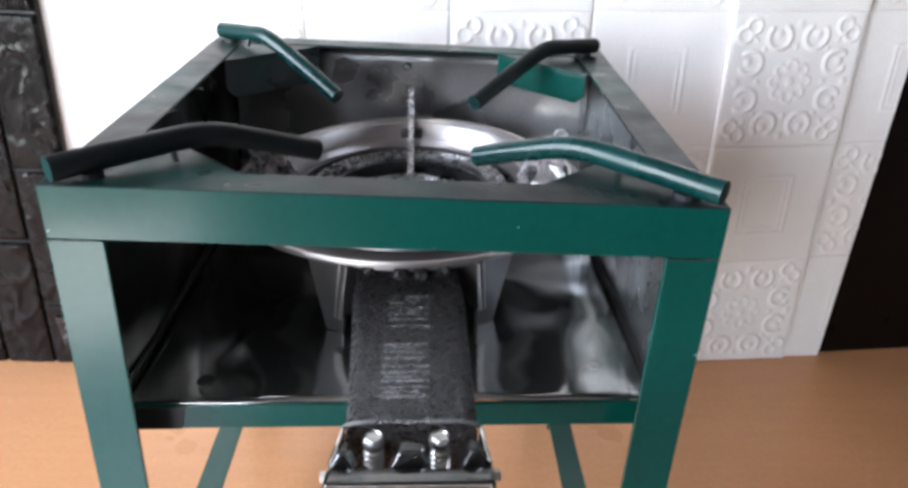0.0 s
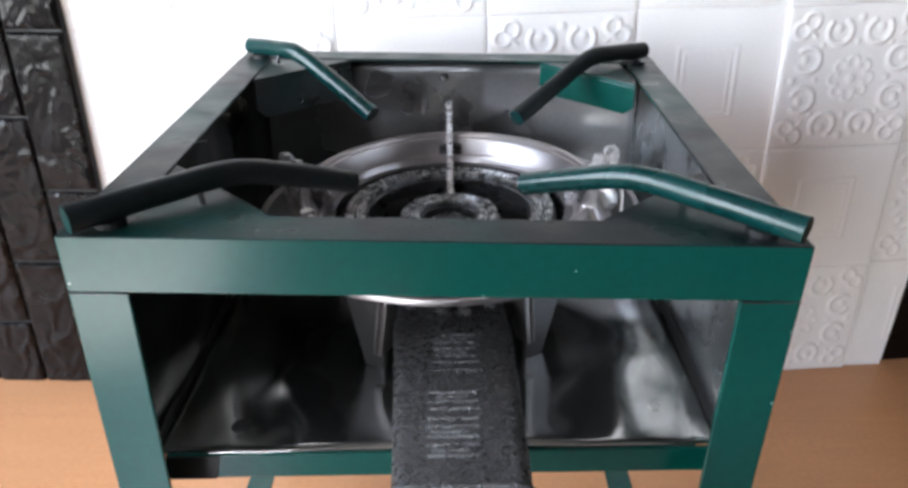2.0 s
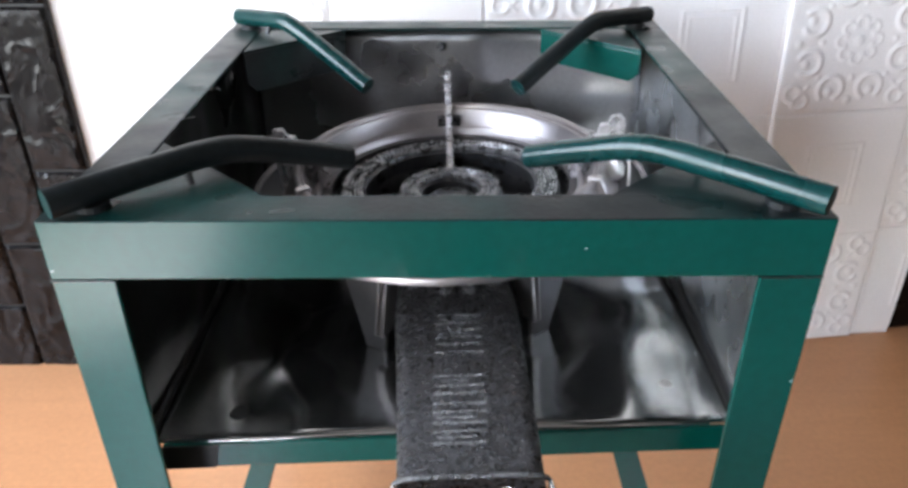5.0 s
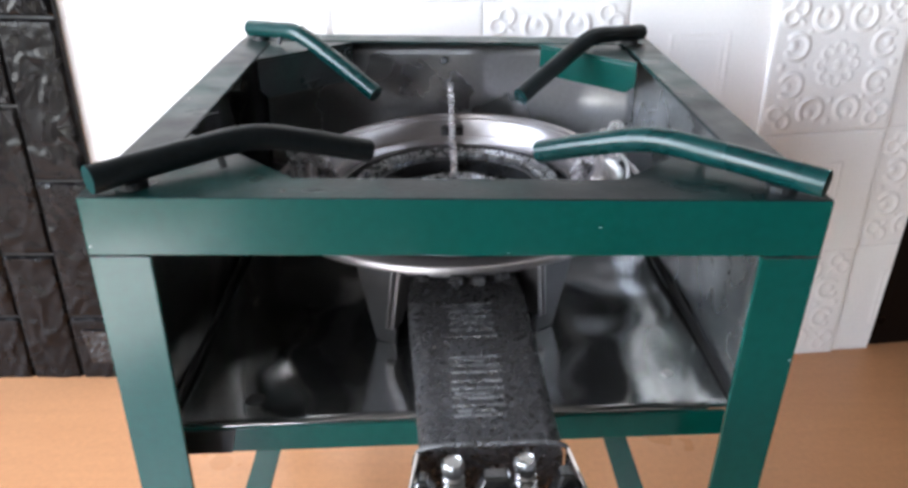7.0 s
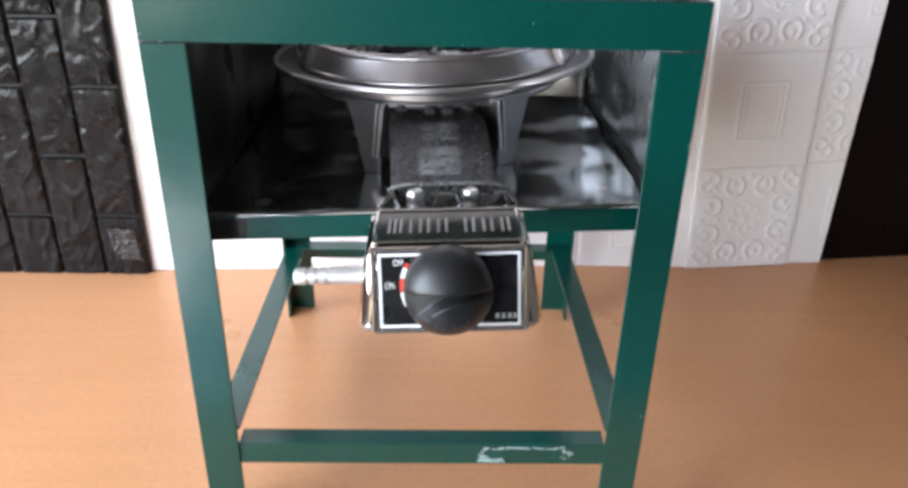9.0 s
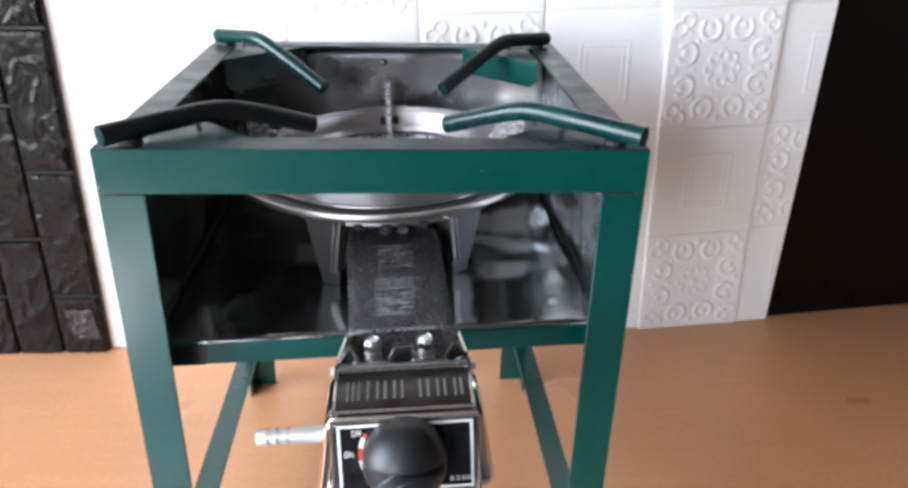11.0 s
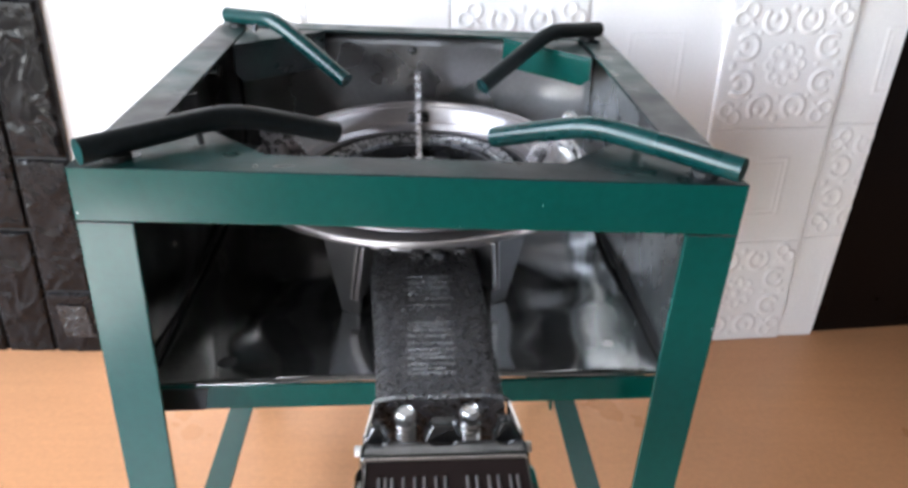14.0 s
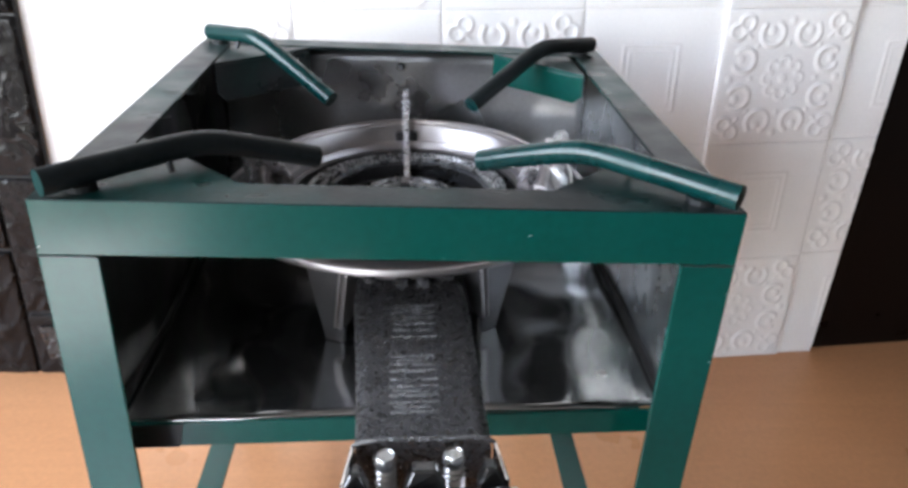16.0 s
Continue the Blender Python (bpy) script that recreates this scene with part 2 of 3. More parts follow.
def bend(points, steps=6):
    """Smooth a polyline by Catmull-Rom."""
    p = [Vector(q) for q in points]
    p = [2 * p[0] - p[1]] + p + [2 * p[-1] - p[-2]]
    out = []
    for i in range(1, len(p) - 2):
        for s in range(steps):
            t = s / steps
            out.append(0.5 * ((2 * p[i]) + (p[i + 1] - p[i - 1]) * t + (2 * p[i - 1] - 5 * p[i] + 4 * p[i + 1] - p[i + 2]) * t * t
                              + (3 * p[i] - p[i - 1] - 3 * p[i + 1] + p[i + 2]) * t ** 3))
    return out + [p[-2]]


def sheet(fn, nu, nv):
    bm = bmesh.new()
    g = [[bm.verts.new(fn(i / nu, j / nv)) for j in range(nv + 1)] for i in range(nu + 1)]
    for i in range(nu):
        for j in range(nv):
            bm.faces.new((g[i][j], g[i + 1][j], g[i + 1][j + 1], g[i][j + 1]))
    return bm


def thick(ob, t):
    s = ob.modifiers.new("thickness", "SOLIDIFY")
    s.thickness, s.offset = t, 0
    return ob


def thing(name, label, category, place=(0, 0, 0), **k):
    ob = new(name)
    ob.location = place
    ob.empty_display_size = 0.05
    return tagged(ob, label, category, **k)


# ---------------- room ----------------
X0, X1, Y0, Y1, ZF, ZC = -1.75, 2.2, -2.6, 0.66, -0.75, 1.95
floor = part("floor", box(X0 - 0.1, X1 + 0.1, Y0 - 0.1, Y1 + 0.1, ZF - 0.05, ZF), DARKFLOOR)
tagged(floor, "polished grey floor below the table", "floor", kind="structure")
tagged(part("ceiling", box(X0 - 0.1, X1 + 0.1, Y0 - 0.1, Y1 + 0.1, ZC, ZC + 0.06), CEIL), "plain grey ceiling", "ceiling", kind="structure")
tagged(part("wall_north", box(X0 - 0.1, X1 + 0.1, Y1, Y1 + 0.08, ZF, ZC), DARKWALL), "plain dark painted wall behind the foam panels", "wall", kind="structure")
tagged(part("wall_east", box(X1, X1 + 0.08, Y0, Y1, ZF, ZC), ROOM), "plain painted side wall", "wall", kind="structure")


def wall_with_opening(name, along, at, a0, a1, z0, z1, material, label):
    bm = None
    lo, hi = (Y0, Y1) if along == "y" else (X0, X1)
    for u0, u1, w0, w1 in ((lo, a0, ZF, ZC), (a0, a1, ZF, z0), (a0, a1, z1, ZC), (a1, hi, ZF, ZC)):
        bm = box(at - 0.08, at, u0, u1, w0, w1, bm=bm) if along == "y" else box(u0, u1, at - 0.08, at, w0, w1, bm=bm)
    return tagged(part(name, bm, material), label, "wall", kind="structure")


wall_with_opening("wall_west", "y", X0, -1.6, 0.1, 0.2, 1.85, ROOM, "plain painted wall with a window opening")
wall_with_opening("wall_south", "x", Y0, -1.71, -0.95, -0.7, 1.4, SOUTH, "plain dark wall with a door opening")

table = thing("table", "table with a light orange oak wood-grain laminate top", "table")
part("tabletop", box(-1.2, 1.5, -0.20, Y1 - 0.005, -0.03, 0.0, 0.002), WOOD, table)
for lx in (-1.1, 1.4):
    for ly in (-0.14, 0.55):
        part("leg", box(lx - 0.03, lx + 0.03, ly - 0.03, ly + 0.03, ZF, -0.0302, 0.003), WOOD, table)

# ---------------- foam wall panels ----------------
LEAN_TILE = radians(2.3)
PANEL_TOP = 1.0
PITCH = 0.178


def panel_y(x):
    """Depth of the loosely hung white sheet along the wall."""
    return 0.556 + 0.047 * x - 0.012 * math.exp(-((x - 0.46) / 0.14) ** 2) + 0.02 * max(0.0, x - 0.5)


def curl(cx, cz, r, start, sweep, shrink=0.0, n=40):
    """Points on a curl about (cx, cz) from the angle start, in radians."""
    t = np.linspace(0, 1, n)
    return np.stack([cx + r * (1 - shrink * t) * np.cos(start + sweep * t), cz + r * (1 - shrink * t) * np.sin(start + sweep * t)], 1)


def stem(a, b, n=24):
    return np.linspace(a, b, n)


def ornament_strokes():
    """(points, half width, height) of the pressed ornament: a flower in a ring of curls, with hooked corners."""
    p, out = PITCH, []
    out.append((np.array([[0.0, 0.0]]), 0.0065, 0.7))
    for k in range(8):
        a = k * math.pi / 4
        c, d = 0.021 * math.cos(a), 0.021 * math.sin(a)
        out.append((curl(c, d, 0.0066, a - 2.3, 4.6), 0.0024, 0.5))
    for k in range(4):
        q = k * math.pi / 2
        co, si = math.cos(q), math.sin(q)

        def turn(pts):
            return np.stack([pts[:, 0] * co - pts[:, 1] * si, pts[:, 0] * si + pts[:, 1] * co], 1)
        for m in (-1, 1):
            # paired curls, open to the tile's edge, each round a bud
            cx, cz = 0.325 * p, m * 0.135 * p
            out.append((turn(curl(cx, cz, 0.0155, m * 0.9, m * 4.8, 0.10)), 0.0038, 1.0))
            out.append((turn(np.array([[cx + 0.004, cz + m * 0.002]])), 0.0056, 0.9))
            # hooked corner pieces
            out.append((turn(curl(0.405 * p, m * 0.345 * p, 0.0098, -m * 2.6, m * 4.2, 0.15)), 0.0032, 0.95))
        out.append((turn(np.array([[0.345 * p, 0.345 * p]])), 0.0052, 0.9))
        out.append((turn(stem((0.30 * p, 0.30 * p), (0.40 * p, 0.40 * p))), 0.0024, 0.7))
        out.append((turn(np.array([[0.415 * p, 0.0]])), 0.0050, 0.85))
        out.append((turn(np.array([[0.24 * p, 0.24 * p]])), 0.0038, 0.6))
        out.append((turn(np.array([[0.255 * p, 0.0]])), 0.0036, 0.6))
    return out


def frame_strokes():
    """Two nested rectangles."""
    out = []
    for hx, hz, w, h in ((0.0355, 0.0435, 0.0024, 0.8), (0.0280, 0.0355, 0.0018, 0.6)):
        c = [(-hx, -hz), (hx, -hz), (hx, hz), (-hx, hz)]
        out += [(stem(a, b, 60), w, h) for a, b in zip(c, c[1:] + c[:1])]
    return out


def foam_tile(strokes, relief, n=100):
    """A soft pressed-foam tile with its ornament standing proud and its edge pressed in."""
    h = PITCH / 2 - 0.0002
    g = np.linspace(-h, h, n + 1)
    gx, gz = np.meshgrid(g, g, indexing="ij")
    up = np.zeros_like(gx)
    for pts, w, high in strokes:
        d = np.full_like(gx, 1.0)
        for px, pz in pts:
            d = np.minimum(d, np.hypot(gx - px, gz - pz))
        up = np.maximum(up, high * np.clip(1 - (d / w) ** 2, 0, 1) ** 0.6)
    edge = np.minimum(h - np.abs(gx), h - np.abs(gz))
    y = -relief * up + 0.0010 * np.clip(1 - edge / 0.0042, 0, 1) ** 1.5
    bm = bmesh.new()
    v = [[bm.verts.new((gx[i, j], y[i, j], gz[i, j])) for j in range(n + 1)] for i in range(n + 1)]
    for i in range(n):
        for j in range(n):
            bm.faces.new((v[i][j], v[i + 1][j], v[i + 1][j + 1], v[i][j + 1]))
    ring = [v[i][0] for i in range(n)] + [v[n][j] for j in range(n)] + [v[i][n] for i in range(n, 0, -1)] + [v[0][j] for j in range(n, 0, -1)]
    back = [bm.verts.new((q.co.x, 0.007, q.co.z)) for q in ring]
    for i in range(len(ring)):
        k = (i + 1) % len(ring)
        bm.faces.new((ring[i], ring[k], back[k], back[i]))
    return bm


ORN, PLAIN = mesh_of("tile", foam_tile(ornament_strokes(), 0.0017), FOAM, True), mesh_of("tile", foam_tile(frame_strokes(), 0.0011), FOAM, True)
white_panel = part("wall_panel_white", sheet(lambda u, v: (-0.46 + 1.12 * u, panel_y(-0.46 + 1.12 * u) + 0.012, PANEL_TOP * v), 30, 4), FOAM)
tagged(thick(white_panel, 0.006), "white embossed foam wall panel hung loosely behind the stove", "wall panel", kind="structure")

pivot = Vector((0.494, 0, 0.444))
TILES = []
for c in range(-6, 2):
    for r in range(-3, 5):
        cx = pivot.x + PITCH * (c * math.cos(LEAN_TILE) - r * math.sin(LEAN_TILE))
        cz = pivot.z + PITCH * (c * math.sin(LEAN_TILE) + r * math.cos(LEAN_TILE))
        if cz < -0.1 or cx > 0.75 or cx < -0.56 or cz > PANEL_TOP + 0.08:
            continue
        TILES.append((cx, cz, (c + r) % 2 == 0))

# black brick panel
BX = -0.4405
brick_panel = part("wall_panel_brick", box(-1.15, BX, 0.526, 0.536, 0.0, PANEL_TOP, 0.002), JOINT)
tagged(brick_panel, "glossy black foam wall panel embossed as upright bricks", "wall panel", kind="structure")


def brick_mesh(seed):
    w, l = 0.0655, 0.196
    off = Vector((seed * 3.1, seed * 1.7, 0))

    def at(u, v):
        x, z = (u - 0.5) * w, (v - 0.5) * l
        edge = min(u, 1 - u) * w, min(v, 1 - v) * l
        lift = min(1, min(edge) / 0.004) ** 0.5
        q = Vector((x * 38, z * 24, 0)) + off
        rid = 1 - abs(noise.noise(q * 1.2)) * 2
        warp = q + Vector((noise.noise(q * 0.7 + Vector((9, 0, 0))), noise.noise(q * 0.7 + Vector((0, 9, 0))), 0)) * 0.8
        crease = max(0.0, 1 - abs(noise.noise(warp * 0.75)) * 7)
        h = 0.0045 + 0.0008 * noise.noise(q * 0.55) + 0.0015 * crease + 0.0007 * noise.noise(q * 1.7) + 0.0006 * noise.noise(q * 4.1) + 0.0003 * rid
        return (x, -h * lift, z)
    return mesh_of("brick", sheet(at, 22, 60), BRICK, True)


BRICKS = [brick_mesh(i) for i in range(6)]

dark_panel = part("wall_panel_dark", box(0.662, 1.6, 0.598, 0.608, 0.0, PANEL_TOP, 0.002), DARKPANEL)
tagged(dark_panel, "plain dark brown-black wall panel beside the white foam", "wall panel", kind="structure")
dark_panel.matrix_world = Matrix.Translation((0.662, 0.598, 0)) @ pose(0, 0, 0, 0, 0, 7) @ Matrix.Translation((-0.662, -0.598, 0))

# ---------------- stove stand ----------------
W, D, H, FL, FH, LG = 0.2, 0.418, 0.504, 0.029, 0.034, 0.033
stand = thing("stove_stand", "dark green enamelled steel angle-iron stove stand with a dark metal tray", "stove stand")
XP, YP, ZP = Vector((1, 0, 0)), Vector((0, 1, 0)), Vector((0, 0, 1))
for sx in (-1, 1):
    for y, dy in ((0.0, 1), (D, -1)):
        part("leg", angle_bar((sx * W, y + (0.011 if dy < 0 else 0), 0), (sx * W, y, H - FH - 0.0006), -sx * XP, LG, dy * YP, LG), GREEN, stand)
part("top_rail", angle_bar((-W, 0, H), (W, 0, H), -ZP, FH, YP, FL), GREEN, stand)
part("top_rail", angle_bar((-W, D, H), (W + 0.0055, D, H), -ZP, FH, -YP, FL), GREEN, stand)
for sx in (-1, 1):
    wide = 0.005 if sx > 0 else 0.0005
    part("top_rail", angle_bar((sx * (W + 0.1 * wide), FL + 0.0006, H), (sx * (W + wide), D - FL - 0.0006, H), -ZP, FH, -sx * XP, FL), GREEN, stand)
RZ = 0.1115
part("bottom_rail", angle_bar((-W + LG - 0.0, 0.0015, RZ), (W - LG, 0.0015, RZ), -ZP, 0.0235, YP, 0.020), GREEN, stand)
part("bottom_rail", angle_bar((-W + 0.004, D + 0.003, RZ), (W - 0.004, D + 0.003, RZ), -ZP, 0.025, -YP, 0.025), GREEN, stand)
for sx in (-1, 1):
    part("bottom_rail", angle_bar((sx * (W - 0.004), 0.022, RZ + 0.001), (sx * (W - 0.004), D - 0.024, RZ + 0.001), -ZP, 0.025, -sx * XP, 0.025), GREEN, stand)

def dust_or_shade(ob, test, material=None):
    """Black overspray, or shade put in as colour, on the faces that pass the test."""
    ob.data.materials.append(material or OVERSPRAY)
    for p in ob.data.polygons:
        if test(p):
            p.material_index = 1


for i, ob in enumerate([o for o in stand.children if o.name.startswith("top_rail")]):
    dust_or_shade(ob, (lambda p: p.normal.z > 0.3 or p.normal.y > 0.5) if i == 0 else (lambda p: True), FRONTDUST if i == 0 else None)

# scraped paint on the front bottom rail and worn weld spots
rs = random.Random(4)
bm = None
for i in range(70):
    x = 0.050 + 0.085 * rs.random()
    kind = rs.random()
    z = RZ - 0.0035 - 0.0022 * rs.random()
    if kind > 0.72:
        x, z = 0.050 + 0.020 * rs.random(), RZ - 0.0175 - 0.0035 * rs.random()
    elif kind > 0.60:
        x, z = 0.050 + 0.004 * rs.random(), RZ - 0.004 - 0.011 * rs.random()
    elif kind > 0.5:
        x, z = 0.126 + 0.010 * rs.random(), RZ - 0.005 - 0.012 * rs.random()
    bm = tube([(x, 0.0016, z), (x + 0.002 + 0.007 * rs.random(), 0.0016, z + 0.002 * (rs.random() - 0.5))], 0.0005 + 0.0011 * rs.random(), 6, bm, 0.35)
tagged(part("paint_scrape", bm, BARE, stand, "pale scraped patch in the green paint"), kind="stuff")
for x, z in ((-0.2, 0.4695), (0.168, 0.4695)):
    part("weld", tube([(x + 0.002 * i, -0.0002, z + 0.0006 * (rs.random() - 0.5)) for i in range(17)], 0.0005, 6), BLACKP, stand)
for x, z, r in ((0.075, 0.487, 0.0006), (0.026, 0.4712, 0.0006), (0.1975, 0.40, 0.0009), (0.1985, 0.45, 0.0008), (0.1955, 0.145, 0.0009), (-0.1985, 0.475, 0.0008)):
    part("paint_chip", tube([(x, 0.0003, z), (x + 1.5 * r, 0.0003, z + 0.0006)], r, 6, None, 0.5), BARE, stand, "small pale chip in the paint")
for y, l in ((0.145, 0.016), (0.155, 0.009), (0.205, 0.02), (0.212, 0.012), (0.15, 0.006)):
    x = -0.1885 + 0.009 * rs.random()
    part("scratch", tube([(x, y, H + 0.0001), (x + l * 0.55, y + 0.003 * rs.random(), H + 0.0001), (x + l, y + 0.004, H + 0.0001)], 0.0007, 6, None, 0.3), BLACKP, stand, "dark scuff in the paint")

# corner gussets
for sx in (-1, 1):
    for y, dy in ((FL, 1), (D - FL, -1)):
        xi = sx * (W - FL - 0.0005)
        yi = y + dy * 0.0005
        a, b2, c2 = Vector((xi, yi, H - 0.001)), Vector((xi, yi + dy * 0.077, H - 0.001)), Vector((xi - sx * 0.079, yi, H - 0.001))
        bm = prism([a, b2, c2], (0, 0, -0.003), 0.0005)
        n2 = Vector((sx * 0.077, -dy * 0.079, 0)).normalized()
        e = (c2 - b2)
        lo = Vector((0, 0, -0.034 if sx * dy > 0 or sx < 0 else -0.026))
        pts = [b2 + e * 0.01, c2 - e * 0.01, c2 - e * 0.01 + lo * 0.72, c2 - e * 0.09 + lo, b2 + e * 0.09 + lo, b2 + e * 0.01 + lo * 0.72]
        bm = prism([p + n2 * 0.0005 - ZP * 0.0032 for p in pts], n2 * 0.003, 0.0005, bm)
        # dark on every face, but on the back right gusset only on top
        dust_or_shade(part("gusset", bm, GREEN, stand), (lambda p: p.normal.z > 0.7) if sx > 0 and dy < 0 else (lambda p: True), FRONTDUST if dy > 0 else None)

# pot support arms
ARMS = (((-0.192, 0.001, 0.513), (-0.120, 0.067, 0.5155), (-0.058, 0.115, 0.489)),
        ((0.194, 0.001, 0.513), (0.118, 0.067, 0.5155), (0.057, 0.115, 0.489)),
        ((-0.193, 0.400, 0.513), (-0.138, 0.357, 0.517), (-0.065, 0.306, 0.474)),
        ((0.195, 0.402, 0.513), (0.135, 0.355, 0.517), (0.064, 0.292, 0.477)))
for o, b3, i3 in ARMS:
    o, b3, i3 = Vector(o), Vector(b3), Vector(i3)
    pts = bend([o, o.lerp(b3, 0.55) + ZP * 0.0006, b3 - ZP * 0.0012, b3.lerp(i3, 0.5) + ZP * 0.0008, i3], 7)
    arm = part("pot_arm", tube(pts, 0.0077, 16), GREENDULL, stand, smooth=True)
    # arms turned from the window: shade painted along the bar, ends left green
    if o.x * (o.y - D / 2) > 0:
        tagged(arm, "bent round bar with shade in its colour")
        dust_or_shade(arm, lambda p: len(p.vertices) == 4, SHADEARM)
    inset = o.lerp(b3, 0.22)
    bm = lathe([(0.0, H - 0.0005), (0.0085, H - 0.0005), (0.0085, H + 0.0035), (0.0, H + 0.0035)], (inset.x, inset.y), 16, None, False)
    part("spacer", bm, BLACKP, arm)
    w2 = o.lerp(b3, 0.72)
    side = Vector((b3.y - o.y, -(b3.x - o.x), 0)).normalized() * 0.007
    bm = tube([w2 + side - ZP * 0.004, w2 + side * 1.4 - ZP * 0.0105], 0.0022, 8)
    part("weld", bm, BLACKP, arm)

# tray and heat shields
def tray_z(x, y):
    return 0.3280 + 0.04 * x + 0.0026 * noise.noise(Vector((x * 9, y * 9, 3))) + 0.0015 * noise.noise(Vector((x * 22, y * 22, 7))) + 0.006 * max(0.0, x - 0.08) * math.sin(17 * y)


def tray_at(u, v):
    x, y = -0.194 + 0.388 * u, 0.0365 + 0.372 * v
    return (x, y, tray_z(x, y) + 0.0003)


tray = thick(part("tray", sheet(tray_at, 60, 50), TRAY, stand, "dark shiny dented sheet-metal tray", True), 0.0012)
for x, y, r in ((-0.138, 0.062, 0.006), (0.155, 0.075, 0.004)):
    bm = lathe([(0.0, 0.0008), (r, 0.0008), (r * 1.3, -0.001), (0, -0.001)], (x, y), 14, None, False)
    for v in bm.verts:
        v.co.z += tray_z(x, y) + 0.0012
    part("dimple", bm, BLACKP if x < 0 else ZINC, tray)
# front bar of the tray rises a little to one side
bm = prism([(-0.183, 0.034, 0.300), (0.183, 0.034, 0.3145), (0.183, 0.034, 0.3345), (-0.183, 0.034, 0.3200)], (0, 0.003, 0), 0.0006)
bm = prism([(-0.183, 0.037, 0.3015), (0.183, 0.037, 0.316), (0.183, 0.037, 0.313), (-0.183, 0.037, 0.2985)], (0, 0.024, 0), 0, bm)
part("tray_bar", bm, GREEN, stand)
part("black_end", prism([(-0.183, 0.0325, 0.3005), (-0.150, 0.0325, 0.3018), (-0.146, 0.0325, 0.3213), (-0.183, 0.0325, 0.3198)], (0, 0.0012, 0), 0.0003), BLACKP, stand, "black end of the bar")
for sx in (-1, 1):
    def side_at(u, v):
        y = 0.036 + 0.366 * u
        z = (0.323 + 0.04 * sx * 0.19) * (1 - v) + 0.4990 * v
        bulge = 0.004 * math.sin(math.pi * v) * (1 + math.sin(9 * u + sx))
        return (sx * (0.1945 - bulge + 0.0015 * noise.noise(Vector((y * 11, z * 11, sx)))), y, z)
    # left shield coloured as shaded, right shield as lit
    thick(part("side_shield", sheet(side_at, 30, 16), LITSHEET if sx > 0 else SHADESHEET, stand, "sheet-metal side shield, lit look in its colour" if sx > 0 else "sheet-metal side shield, shade in its colour", True), 0.001)
    # black tubes stand in for the shaded gaps at tray edge and corner
    zs = 0.3325 + 0.04 * sx * 0.19
    part("seam_shade", tube([(sx * 0.1915, 0.037, zs), (sx * 0.1915, 0.2, zs), (sx * 0.1915, 0.40, zs)], 0.0035, 8), JOINT, stand, "black tube for the shaded gap along the tray edge", True)
    part("seam_shade", tube([(sx * 0.1905, 0.400, 0.335), (sx * 0.1905, 0.400, 0.4985)], 0.0035, 8), JOINT, stand, "black tube for the shaded gap in the shield corner", True)


def back_at(u, v):
    x, z = -0.190 + 0.380 * u, 0.318 + 0.1810 * v
    cup = (0.036 if u > 0.5 else 0.005) * (abs(u - 0.5) * 2) ** 2.6
    return (x, 0.408 - cup * (1 - 0.3 * v) - 0.005 * (1 - v) ** 2 - 0.004 * math.sin(math.pi * v) * noise.noise(Vector((x * 9, z * 9, 5))), z)


back = thick(part("back_shield", sheet(back_at, 50, 14), SHEET, stand, "dark shiny curved sheet-metal back shield", True), 0.001)
part("rivet", lathe([(0, 0.0), (0.0045, 0.0), (0.003, 0.003), (0, 0.0035)], (0, 0), 10, None, False), CASTSOFT, stand).matrix_world = pose(-0.002, 0.4035, 0.482, 90, 0, 0)

# ---------------- gas burner ----------------
CX, CY = 0.007, 0.238
burner = thing("gas_burner", "cast-iron ring gas burner with chrome valve box and black knob", "gas burner")
burner.matrix_world = Matrix.Translation((0.0135, 0, 0.386)) @ pose(0, 0, 0, 0, -2.2, 0) @ Matrix.Translation((-0.0135, 0, -0.386))
part("flange", lathe([(0.098, 0.4125), (0.1560, 0.4140), (0.1560, 0.4165), (0.1515, 0.4162), (0.127, 0.4152), (0.098, 0.4152)], (CX, CY), 112), CASTMID, burner, smooth=True)
part("rim", lathe([(0.1562, 0.4145), (0.1588, 0.4142), (0.1604, 0.4158), (0.1606, 0.4180), (0.1598, 0.4196), (0.1580, 0.4199), (0.1566, 0.4188), (0.1561, 0.4168)], (CX, CY), 128), CAST, burner, "rounded outer rim of the casting", smooth=True)
part("skirt", lathe([(0.106, 0.3928), (0.1205, 0.3918), (0.1243, 0.3928), (0.1255, 0.3950), (0.1243, 0.3974), (0.1200, 0.3986), (0.1195, 0.4075), (0.106, 0.4075)], (CX, CY), 96), CAST, burner, smooth=True)
part("ring_wall", lathe([(0.1268, 0.4153), (0.1345, 0.4156), (0.1362, 0.4166), (0.1358, 0.4182), (0.1335, 0.4190), (0.1252, 0.4342), (0.1264, 0.4360), (0.1262, 0.4378), (0.1243, 0.4398), (0.1222, 0.4402), (0.1206, 0.4388), (0.1200, 0.4352), (0.1186, 0.4364), (0.1172, 0.4356), (0.1166, 0.4322), (0.1100, 0.4205), (0.1088, 0.4222), (0.1066, 0.4222), (0.1052, 0.4200), (0.104, 0.4125)], (CX, CY), 112), CAST, burner, smooth=True)
